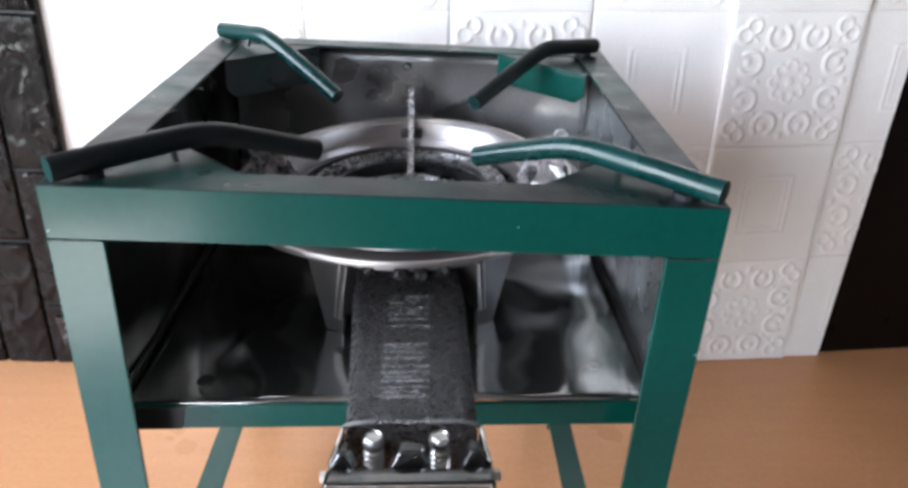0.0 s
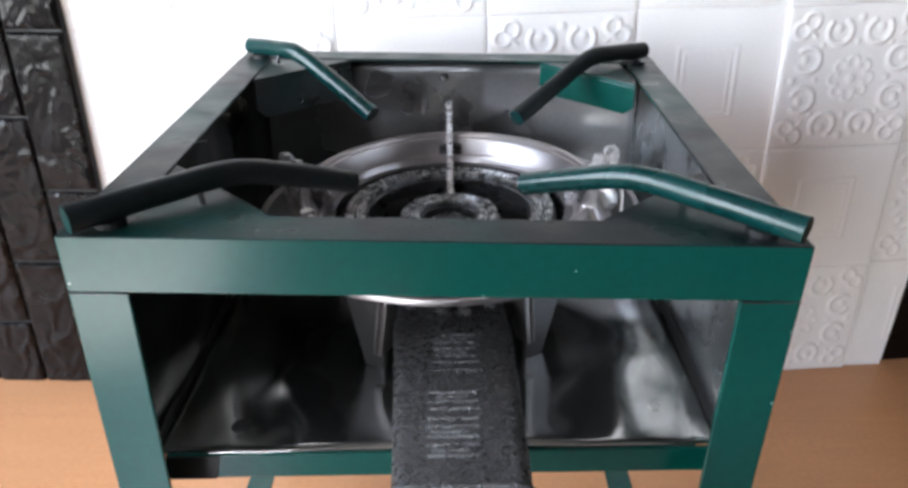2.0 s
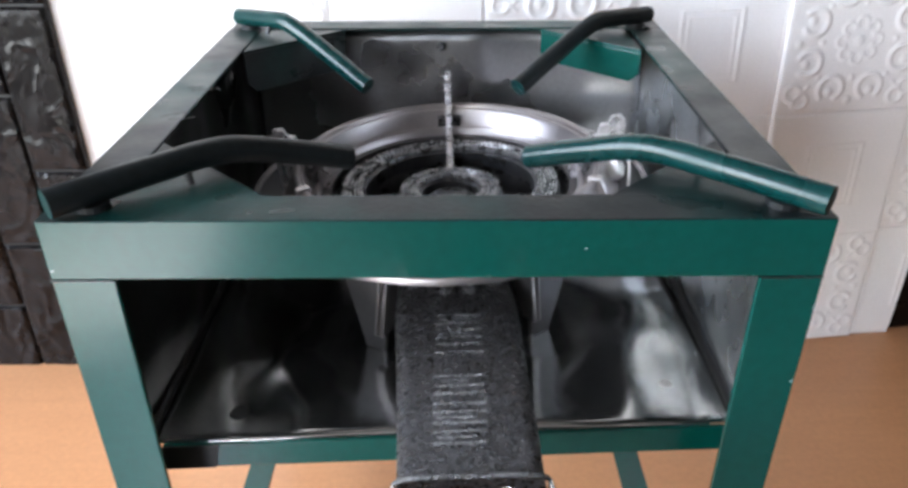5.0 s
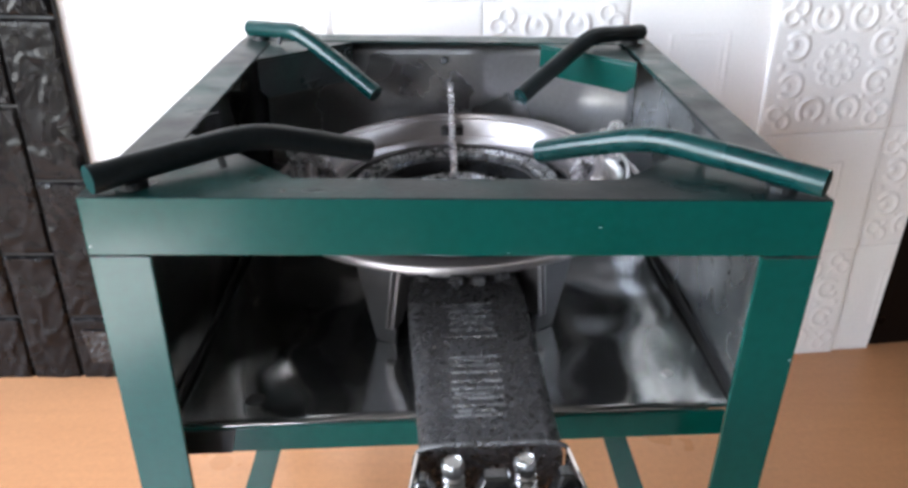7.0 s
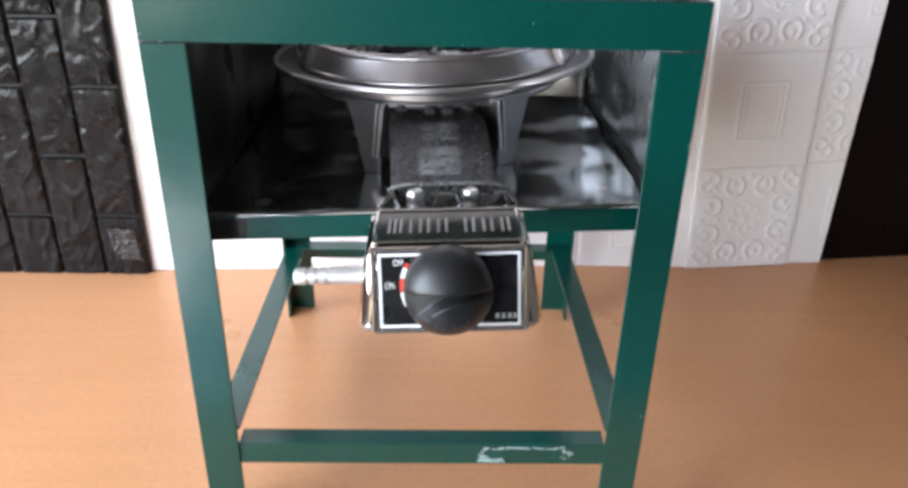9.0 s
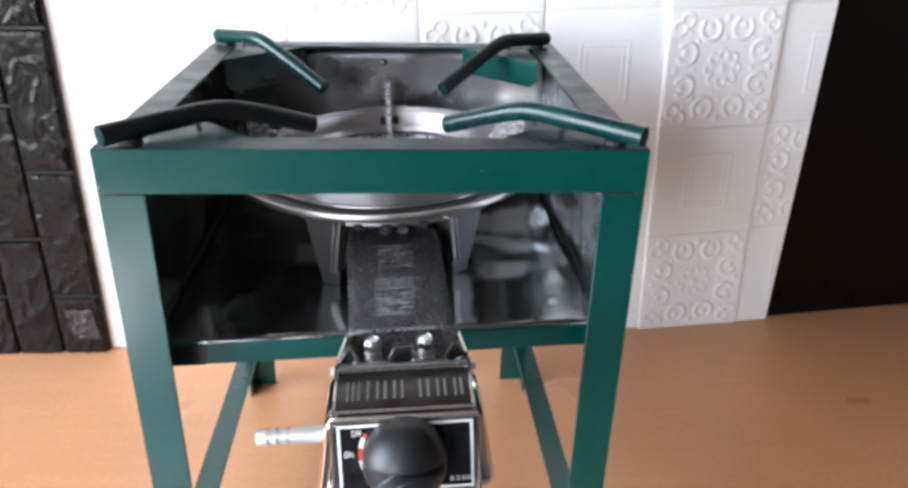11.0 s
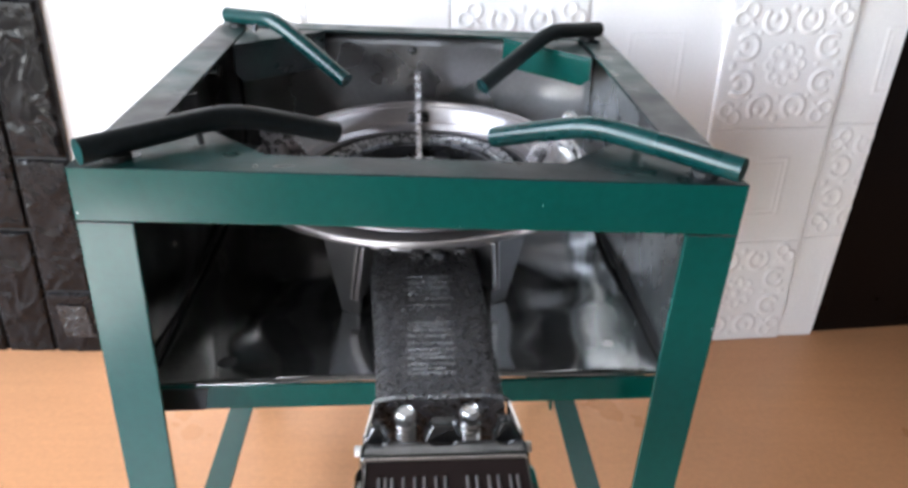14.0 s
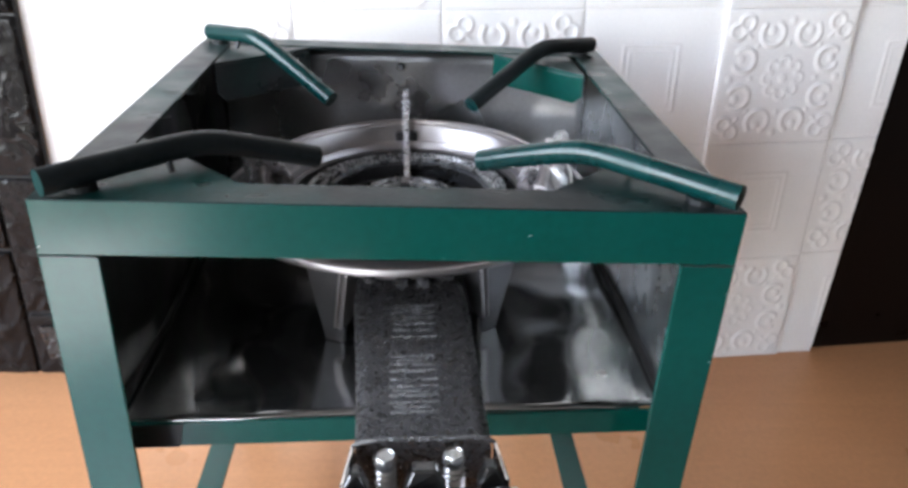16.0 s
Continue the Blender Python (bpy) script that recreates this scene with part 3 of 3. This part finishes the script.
part("collar", lathe([(0.100, 0.4070), (0.122, 0.4070), (0.124, 0.4128), (0.100, 0.4128)], (CX, CY), 80), CASTDARK, burner, smooth=True)
part("inner_bowl", lathe([(0.098, 0.4105), (0.098, 0.39), (0.06, 0.378), (0.0, 0.376), (0.0, 0.372), (0.065, 0.374), (0.102, 0.388), (0.102, 0.4105)], (CX, CY), 64), HEAD, burner, smooth=True)


def toothed_ring(r0, r1, zt, teeth, label):
    """A grooved ring with fine burner slots cut between low teeth."""
    w = r1 - r0
    prof = [(r0, zt - 0.016), (r1, zt - 0.016), (r1, zt - 0.005), (r1 - w * 0.16, zt - 0.004), (r1 - w * 0.2, zt - 0.0005), (r1 - w * 0.38, zt), (r1 - w * 0.42, zt - 0.0022), (r1 - w * 0.58, zt - 0.0022), (r1 - w * 0.62, zt), (r0 + w * 0.2, zt - 0.0005), (r0 + w * 0.16, zt - 0.003), (r0, zt - 0.004)]
    head = part("burner_head", lathe(prof, (CX, CY), 96), HEAD, burner, label, True)
    own = bmesh.new()
    rows = (0.16, 0.27, 0.40, 0.60, 0.73, 0.86)
    for n, f in enumerate(rows):
        rr = r0 + w * f
        count = teeth if n % 2 else teeth // 3
        for k in range(count):
            a = 2 * math.pi * (k + 0.37 * n) / count
            low = 0.0022 if 0.35 < f < 0.65 else 0.0006
            m = pose(CX + rr * math.cos(a), CY + rr * math.sin(a), zt + 0.0006 - low, 0, 0, math.degrees(a)) @ Matrix.Diagonal((w * 0.055, 2 * math.pi * rr / count * (0.9 if n % 2 == 0 else 0.6), 0.0034, 1))
            bmesh.ops.create_cube(own, size=1, matrix=m)
    tagged(part("teeth", own, TEETH, head), kind="stuff")


toothed_ring(0.070, 0.0905, 0.4155, 110, "black slotted outer burner ring")
toothed_ring(0.024, 0.0435, 0.4085, 64, "black slotted inner burner ring")
part("burner_cap", lathe([(0.0, 0.405), (0.012, 0.405), (0.016, 0.402), (0.022, 0.398), (0.022, 0.39), (0, 0.39)], (CX, CY), 40, None, False), HEAD, burner, smooth=True)
for a in (90, 0, 180):
    own = bmesh.new()
    prof = [(0.045, 0.396), (0.045, 0.405), (0.070, 0.417), (0.098, 0.423), (0.104, 0.436), (0.112, 0.446), (0.114, 0.452), (0.120, 0.453), (0.122, 0.460), (0.128, 0.461), (0.131, 0.4665), (0.138, 0.4675), (0.142, 0.463), (0.138, 0.412), (0.100, 0.412), (0.090, 0.396)]
    prof = prof if a == 90 else [(0.100, 0.412)] + prof[3:14]
    own = prism([(r, -0.0028, z) for r, z in prof], (0, 0.0056, 0), 0.0007)
    bmesh.ops.transform(own, matrix=pose(CX, CY, 0, 0, 0, a), verts=own.verts)
    fin = part("fin", own, FINM, burner, "rough cast pot-rest fin")
    own = box(0.108, 0.124, -0.011, 0.011, 0.412, 0.431, 0.002)
    bmesh.ops.transform(own, matrix=pose(CX, CY, 0, 0, 0, a), verts=own.verts)
    part("lug", own, CASTDARK, fin)
own = lathe([(0.0, -0.011), (0.0085, -0.011), (0.0095, -0.0095), (0.0095, 0.004), (0.0105, 0.005), (0.0105, 0.0075), (0.0090, 0.009), (0.0, 0.0095)], (0, 0), 9, None, False)
bmesh.ops.transform(own, matrix=pose(0.1360, 0.222, 0.4280, 62, 12, -38), verts=own.verts)
part("cap", own, WHITECAP, burner, "bright pale metal cap beside the ring")
own = tube(bend([(0.149, 0.214, 0.414), (0.151, 0.226, 0.43), (0.149, 0.240, 0.436), (0.143, 0.252, 0.43)], 5), 0.0014, 8)
part("wire", own, ZINC, burner, "", True)
for a in (-90 + 62, -90 - 62):
    own = prism([(0.118, -0.0038, 0.4158), (0.118, -0.0038, 0.4416), (0.1290, -0.0038, 0.4416), (0.1390, -0.0038, 0.4215), (0.1390, -0.0038, 0.4158)], (0, 0.0076, 0), 0.0012)
    bmesh.ops.transform(own, matrix=pose(CX, CY, 0, 0, 0, a), verts=own.verts)
    part("rib", own, CAST, burner)
for a, rf in ((-90 + 34, 0.118), (-90 - 29, 0.124), (90 + 40, 0.118), (90 - 40, 0.118)):
    ca, sa = math.cos(radians(a)), math.sin(radians(a))
    foot = tray_z(CX + rf * ca, CY + rf * sa) - 0.0385 * (CX + rf * ca - 0.0135) + 0.001
    own = prism([(0.127, -0.021, 0.399), (0.127, 0.021, 0.399), (rf, 0.0085, foot), (rf, -0.0085, foot)], (-0.005, 0, 0), 0.0012)
    s = 1 if ca < 0 else -1
    bmesh.ops.transform(own, matrix=pose(CX, CY, 0, 0, 0, a), verts=own.verts)
    leg = part("leg", own, CASTMID, burner)
    # paler iron on the ribs puts the front light into the leg edges
    for o1, o2, w1 in ((0.0225, 0.0125, 0.0042), (0.0166, 0.0072, 0.0026)):
        own = prism([(0.1325, s * o1, 0.398), (rf + 0.0065, s * o2, foot + 0.018), (rf - 0.007, s * o2, foot + 0.018), (0.105, s * o1, 0.398)], (0, -s * w1, 0), 0.001)
        bmesh.ops.transform(own, matrix=pose(CX, CY, 0, 0, 0, a), verts=own.verts)
        part("leg_rib", own, CAST, leg, "cast rib along the inner edge, lit look in its colour")

# mixing tube with raised marks


def rounded(hw, top, bot, r, y, cx):
    pts = []
    for qx, qz, a0 in ((1, 1, 0), (-1, 1, 90), (-1, -1, 180), (1, -1, 270)):
        for k in range(5):
            a = radians(a0 + 22.5 * k)
            pts.append((cx + qx * (hw - r) + r * math.cos(a), y, (top - r if qz > 0 else bot + r) + r * math.sin(a)))
    return pts


own = bmesh.new()
sec = []
for y, hw, top, bot, cx in ((-0.058, 0.0385, 0.388, 0.347, 0.0162), (-0.03, 0.039, 0.3885, 0.347, 0.0155), (0.04, 0.0405, 0.389, 0.347, 0.0125), (0.10, 0.0425, 0.389, 0.346, 0.0095), (0.125, 0.040, 0.392, 0.346, 0.008), (0.19, 0.036, 0.40, 0.35, 0.007)):
    sec.append([own.verts.new(p) for p in rounded(hw, top, bot, 0.009, y, cx)])
for a, b in zip(sec, sec[1:]):
    for k in range(len(a)):
        own.faces.new((a[k], a[(k + 1) % len(a)], b[(k + 1) % len(b)], b[k]))
own.faces.new(sec[0])
own.faces.new(sec[-1][::-1])
neck = part("mixing_tube", own, CASTDARK, burner, "rough dark cast-iron mixing tube", True)
for i in range(8):
    if i == 4:
        continue
    y = -0.036 + 0.0155 * i
    x0, x1 = -0.0035, 0.0265
    bm = tube([(x0, y + 0.0012, 0.3886), (x1, y + 0.0012, 0.3887)], 0.0011, 8)
    bm = tube([(x0, y + 0.0100, 0.3886), (x1, y + 0.0100, 0.3887)], 0.0011, 8, bm)
    if i % 3 != 2:
        bm = tube([(x0 + 0.002, y + 0.0056, 0.3884), (x1 - 0.006, y + 0.0056, 0.3884)], 0.0012, 8, bm)
    part("raised_mark", bm, CASTSOFT, neck)
for x, y in ((-0.021, 0.119), (0.004, 0.112), (0.019, 0.111), (0.037, 0.119)):
    part("bolt", lathe([(0, 0.3885), (0.006, 0.3885), (0.006, 0.395), (0.004, 0.3965), (0, 0.3965)], (x, y), 7, None, False), CASTDARK, neck)

# chrome valve box
VX = 0.0165


def taper_box(bot, top, bevel, segs=3):
    """Eight corners: (x0, x1, y0, y1, z) below and above."""
    own = bmesh.new()
    v = []
    for x0, x1, y0, y1, z0, z1 in (bot, top):
        v += [own.verts.new(p) for p in ((x0, y0, z0), (x1, y0, z0), (x1, y1, z1), (x0, y1, z1))]
    for f in ((0, 3, 2, 1), (4, 5, 6, 7), (0, 1, 5, 4), (1, 2, 6, 5), (2, 3, 7, 6), (3, 0, 4, 7)):
        own.faces.new([v[i] for i in f])
    bmesh.ops.recalc_face_normals(own, faces=own.faces)
    bmesh.ops.bevel(own, geom=own.edges[:], offset=bevel, segments=segs, profile=0.5, affect="EDGES")
    return own


valve = part("valve_box", taper_box((VX - 0.0545, VX + 0.0545, -0.1735, -0.112, 0.3425, 0.3445), (VX - 0.0462, VX + 0.0462, -0.1615, -0.1135, 0.3938, 0.3958), 0.0085, 6), CHROME, burner, "polished chrome valve cover", True)
for p in valve.data.polygons:
    p.use_smooth = p.area < 0.0006 or abs(p.normal.x) > 0.7
# framed name plate on the top, with plain raised marks in place of the name


def on_top(own):
    for v in own.verts:
        v.co.z += 0.0417 * (v.co.y + 0.1615)
    return own


bm = None
for x0, x1, y0, y1 in ((-0.0428, 0.0428, -0.1582, -0.1560), (-0.0428, 0.0428, -0.1182, -0.1162), (-0.0428, -0.0407, -0.156, -0.1182), (0.0407, 0.0428, -0.156, -0.1182)):
    bm = box(VX + x0, VX + x1, y0, y1, 0.392, 0.3954, 0.0008, 3, bm)
part("name_frame", on_top(bm), CHROME, valve)
part("name_plate", on_top(box(VX - 0.0405, VX + 0.0405, -0.1558, -0.1184, 0.3925, 0.3943)), NAMEPLATE, valve, "dark glossy name plate")
for x in (-0.0345, -0.0312, -0.0279, -0.0222, -0.0165, -0.0118, -0.0060, -0.0013, 0.0098, 0.0145, 0.0205, 0.0252, 0.0312, 0.0350):
    part("raised_mark", on_top(box(VX + x, VX + x + 0.0015, -0.1455, -0.1290, 0.3935, 0.3951, 0.0005, 2)), CAST, valve)

# dark shoulder behind the cover, its notched edge, brackets and screws
shoulder = part("shoulder", taper_box((VX - 0.0485, VX + 0.0485, -0.1118, -0.0935, 0.346, 0.346), (VX - 0.0445, VX + 0.0445, -0.1132, -0.096, 0.3945, 0.3905), 0.003, 3), BLACKGLOSS, valve, "black glossy casting behind the chrome cover", True)
for x0, x1, h in ((-0.0405, -0.032, 0.0), (-0.008, 0.008, 0.0005), (0.030, 0.039, 0.001)):
    part("notch", prism([(VX + x0 - 0.003, -0.0965, 0.378), (VX + x1 + 0.003, -0.0965, 0.378), (VX + x1 + 0.003, -0.0965, 0.3885), (VX + x1 - 0.002, -0.0905, 0.3955 + h), (VX + x0 + 0.002, -0.0905, 0.3955 + h), (VX + x0 - 0.003, -0.0965, 0.3885)], (0, 0.011, -0.003), 0.0012), BLACKGLOSS, shoulder)
for sx in (-1, 1):
    part("bracket", prism([(VX + sx * 0.0440, -0.0935, 0.348), (VX + sx * 0.0440, -0.0935, 0.391), (VX + sx * 0.0405, -0.060, 0.387), (VX + sx * 0.0405, -0.060, 0.347)], (-sx * 0.002, 0, 0), 0.0005), CHROME, valve)
    part("pin", tube([(VX + sx * 0.0440, -0.090, 0.378), (VX + sx * 0.0490, -0.090, 0.378)], 0.0032, 10), ZINC, valve)
part("rim", tube(bend([(VX - 0.041, -0.060, 0.362), (VX - 0.041, -0.060, 0.380), (VX - 0.034, -0.060, 0.3895), (VX, -0.060, 0.3905), (VX + 0.034, -0.060, 0.3895), (VX + 0.041, -0.060, 0.380), (VX + 0.041, -0.060, 0.362)], 6), 0.0014, 8), CASTSOFT, neck, "ground edge of the tube", True)
part("back_plate", box(VX - 0.040, VX + 0.040, -0.0930, -0.060, 0.345, 0.352, 0.001), BLACKP, valve)
for x in (-0.0045, 0.0325):
    bm = None
    for k in range(7):
        z = 0.363 + k * 0.0030
        bm = lathe([(0, z), (0.0046, z), (0.0060, z + 0.001), (0.0060, z + 0.0018), (0.0046, z + 0.0030), (0, z + 0.0030)], (x, -0.0795 + 0.0008 * k), 12, bm, False)
    bm = lathe([(0, 0.3835), (0.0050, 0.3835), (0.0056, 0.3860), (0.0062, 0.3866), (0.0062, 0.3898), (0.0048, 0.3920), (0.0040, 0.3912), (0, 0.3912)], (x, -0.0735), 12, bm, False)
    part("screw", bm, SCREW, valve, "bright zinc screw with spring", True)

# face plate: local x to the side, y up the plate, z out of it
FACE = Matrix.Translation((VX + 0.0005, -0.1686, 0.3700)) @ pose(0, 0, 0, 90 - 13, 0, 0)


def on_face(own):
    bmesh.ops.transform(own, matrix=FACE, verts=own.verts)
    return own


plate = part("face_plate", on_face(box(-0.0405, 0.0405, -0.0222, 0.0222, -0.001, 0.0006)), PLATE, valve, "black face plate with a white border")
bm = None
for x0, x1, y0, y1 in ((-0.0398, 0.0398, 0.0200, 0.0216), (-0.0398, 0.0398, -0.0216, -0.0200), (-0.0398, -0.0382, -0.0200, 0.0200), (0.0382, 0.0398, -0.0200, 0.0200)):
    bm = box(x0, x1, y0, y1, 0.0004, 0.0009, bm=bm)
part("border", on_face(bm), WHITEP, plate)
rim_pts = [(-0.0430, -0.0238), (-0.0430, 0.0238), (0.0430, 0.0238), (0.0430, -0.0238)]
bm = None
for (xa, ya), (xb, yb) in zip(rim_pts, rim_pts[1:] + rim_pts[:1]):
    bm = tube([(xa, ya, -0.0002), (xb, yb, -0.0002)], 0.0014, 10, bm)
part("face_rim", on_face(bm), CHROME, valve, "rounded chrome rim round the face plate", True)


def arc(r0, r1, a0, a1, z0, z1, cx=0.0, cy=0.0, n=12):
    own = bmesh.new()
    q = []
    for i in range(n + 1):
        a = radians(a0 + (a1 - a0) * i / n)
        q.append([own.verts.new((cx + r * math.cos(a), cy + r * math.sin(a), z)) for r in (r0, r1) for z in (z0, z1)])
    for a, b in zip(q, q[1:]):
        for i, j in ((0, 1), (1, 3), (3, 2), (2, 0)):
            own.faces.new((a[i], a[j], b[j], b[i]))
    own.faces.new([q[0][i] for i in (0, 1, 3, 2)])
    own.faces.new([q[-1][i] for i in (0, 2, 3, 1)])
    return own


KX, KY = -0.0008, 0.0028
for a0, a1, ink in ((150, 155, REDP), (156, 170, WHITEP), (171, 187, REDP), (188, 206, WHITEP)):
    part("dial_arc", on_face(arc(0.0246, 0.0272, a0, a1, 0.0005, 0.0011, KX, KY)), ink, plate, "red dial mark" if ink is REDP else "")


def words(text, size, x, y, material, parent):
    cu = bpy.data.curves.new("lettering", "FONT")
    cu.body, cu.size, cu.extrude, cu.align_x, cu.align_y = text, size, 0.0002, "CENTER", "CENTER"
    tmp = new("lettering_source", cu)
    bpy.context.view_layer.update()
    me = bpy.data.meshes.new_from_object(tmp.evaluated_get(bpy.context.evaluated_depsgraph_get()))
    bpy.data.objects.remove(tmp)
    me.transform(FACE @ Matrix.Translation((x, y, 0.0009)) @ Matrix.Diagonal((0.64, 1, 1, 1)))
    me.materials.clear()
    me.materials.append(material)
    ob = new("lettering", me)
    ob.parent = parent
    return ob


words("ON", 0.0056, -0.0336, 0.0030, WHITEP, plate)
words("OFF", 0.0054, -0.0284, 0.0162, WHITEP, plate)
bm = None
for x in (0.0255, 0.0290, 0.0325, 0.0355):
    bm = box(x, x + 0.0022, -0.0172, -0.0142, 0.0004, 0.0010, bm=bm)
part("marking", on_face(bm), GREYP, plate)

# knob: a dome with a scooped thumb grip
own = bmesh.new()
KR = 0.0243


def knob_z(x, y):
    """Dome with a crescent finger hollow between the crest and a lower lip."""
    r = min(1.0, math.hypot(x, y) / KR)
    full = (1 - r ** 2.4) ** 0.62
    crest = 0.0045 - 0.05 * max(0.0, -x) ** 1.0 * 0.12
    lip = -0.0015 - 0.0105 * ((x - 0.011) / KR) ** 2
    a = max(0.0, min(1.0, (crest - y) / 0.004))
    b = max(0.0, min(1.0, (y - lip) / 0.0045))
    a, b = a * a * (3 - 2 * a), b * b * (3 - 2 * b)
    return 0.0145 + 0.0205 * full - 0.0105 * full * a * b - 0.0025 * full * a


rings = []
for r, z in ((KR - 0.0006, 0.002), (KR, 0.004), (KR, 0.0135)):
    rings.append([own.verts.new((KX + r * math.cos(2 * math.pi * i / 128), KY + r * math.sin(2 * math.pi * i / 128), z)) for i in range(128)])
for k in range(44):
    r = KR * (1 - ((k + 0.6) / 44.6) ** 1.25)
    rings.append([own.verts.new((KX + r * math.cos(2 * math.pi * i / 128), KY + r * math.sin(2 * math.pi * i / 128), knob_z(r * math.cos(2 * math.pi * i / 128), r * math.sin(2 * math.pi * i / 128)))) for i in range(128)])
for a, b in zip(rings, rings[1:]):
    for i in range(128):
        own.faces.new((a[i], a[(i + 1) % 128], b[(i + 1) % 128], b[i]))
own.faces.new(rings[-1])
own.faces.new(rings[0][::-1])
knob = part("knob", on_face(own), KNOB, valve, "black plastic control knob", True)
for k in range(7):
    a = radians(-128 + 13 * k)
    bx, by = 0.0165 * math.cos(a), 0.0165 * math.sin(a)
    own = box(-0.0012, 0.0012, -0.0018, 0.0018, -0.0006, 0.0005, 0.0003, 1)
    bmesh.ops.transform(own, matrix=Matrix.Translation((KX + bx, KY + by, knob_z(bx, by))) @ pose(0, 0, 0, 40 * math.sin(-a), 40 * math.cos(a), 0), verts=own.verts)
    part("raised_mark", on_face(own), KNOB, knob)
part("shaft", on_face(arc(0.0005, 0.008, 0, 359.9, -0.001, 0.004, KX, KY, 20)), BLACKP, valve)

# hose nipple
prof = [(0.0, 0.0), (0.0050, 0.0), (0.0054, 0.0008), (0.0056, 0.0065), (0.0045, 0.0070), (0.0045, 0.0084), (0.0056, 0.0090), (0.0057, 0.0125), (0.0046, 0.0130), (0.0046, 0.0144), (0.0057, 0.0149), (0.0057, 0.0190), (0.0047, 0.0195), (0.0047, 0.0207), (0.0057, 0.0212), (0.0057, 0.045), (0.0, 0.045)]
own = lathe([(r * 0.95, z) for r, z in prof], (0, 0), 20, None, False)
bmesh.ops.transform(own, matrix=pose(-0.0765, -0.134, 0.362, 0, 90, 0), verts=own.verts)
part("hose_nipple", own, ZINC, valve, "pale zinc hose nipple", True)

# ---------------- wall pieces ----------------
for cx, cz, orn in TILES:
    ang = math.degrees(math.atan2(panel_y(cx + 0.089) - panel_y(cx - 0.089), 0.178))
    m = Matrix.Translation((cx, panel_y(cx), cz)) @ pose(0, 0, 0, 0, 0, ang) @ pose(0, 0, 0, 0, -math.degrees(LEAN_TILE), 0)
    me = ORN if orn else PLAIN
    if cz < 0.11 or cx > 0.56 or cx < -0.36 or cz > PANEL_TOP - 0.1:
        own = bmesh.new()
        own.from_mesh(me)
        bmesh.ops.transform(own, matrix=m, verts=own.verts)
        for co, no in (((0, 0, 0.001), (0, 0, -1)), ((0.661, 0, 0), (1, 0, 0)), ((BX - 0.012, 0, 0), (-1, 0, 0)), ((0, 0, PANEL_TOP), (0, 0, 1))):
            bmesh.ops.bisect_plane(own, geom=own.verts[:] + own.edges[:] + own.faces[:], plane_co=co, plane_no=no, clear_outer=True)
        if not own.faces:
            own.free()
            continue
        part("tile", own, FOAM, white_panel, "", True)
    else:
        ob = new("tile", me)
        ob.parent = white_panel
        ob.matrix_world = m
for c in range(10):
    x = BX - 0.0335 - 0.067 * c
    for r in range(-1, 6):
        zc = 0.0 + 0.199 * r + (0.0 if c % 2 == 0 else 0.0955)
        ob_m = BRICKS[(c * 5 + r * 3) % 6]
        m = Matrix.Translation((x, 0.5255, zc))
        if zc - 0.1 < 0 or zc + 0.1 > PANEL_TOP:
            if zc + 0.1 < 0.01 or zc - 0.1 > PANEL_TOP - 0.01:
                continue
            own = bmesh.new()
            own.from_mesh(ob_m)
            bmesh.ops.transform(own, matrix=m, verts=own.verts)
            bmesh.ops.bisect_plane(own, geom=own.verts[:] + own.edges[:] + own.faces[:], plane_co=(0, 0, 0.001), plane_no=(0, 0, -1), clear_outer=True)
            bmesh.ops.bisect_plane(own, geom=own.verts[:] + own.edges[:] + own.faces[:], plane_co=(0, 0, PANEL_TOP - 0.001), plane_no=(0, 0, 1), clear_outer=True)
            part("brick", own, BRICK, brick_panel, "", True)
        else:
            ob = new("brick", ob_m)
            ob.parent = brick_panel
            ob.matrix_world = m

# crumpled clear tape low on the brick panel
def tape_at(u, v):
    q = Vector((u * 5, v * 6, 4))
    return (-0.487 + 0.040 * u - 0.006 * v, 0.5185 - 0.0022 * abs(noise.noise(q)) - 0.0012 * noise.noise(q * 2.3), 0.028 + 0.052 * v)


tape = part("tape", sheet(tape_at, 16, 20), TAPE, None, "", False)
tagged(thick(tape, 0.0004), "crumpled shiny dark tape stuck on the brick panel", "tape")
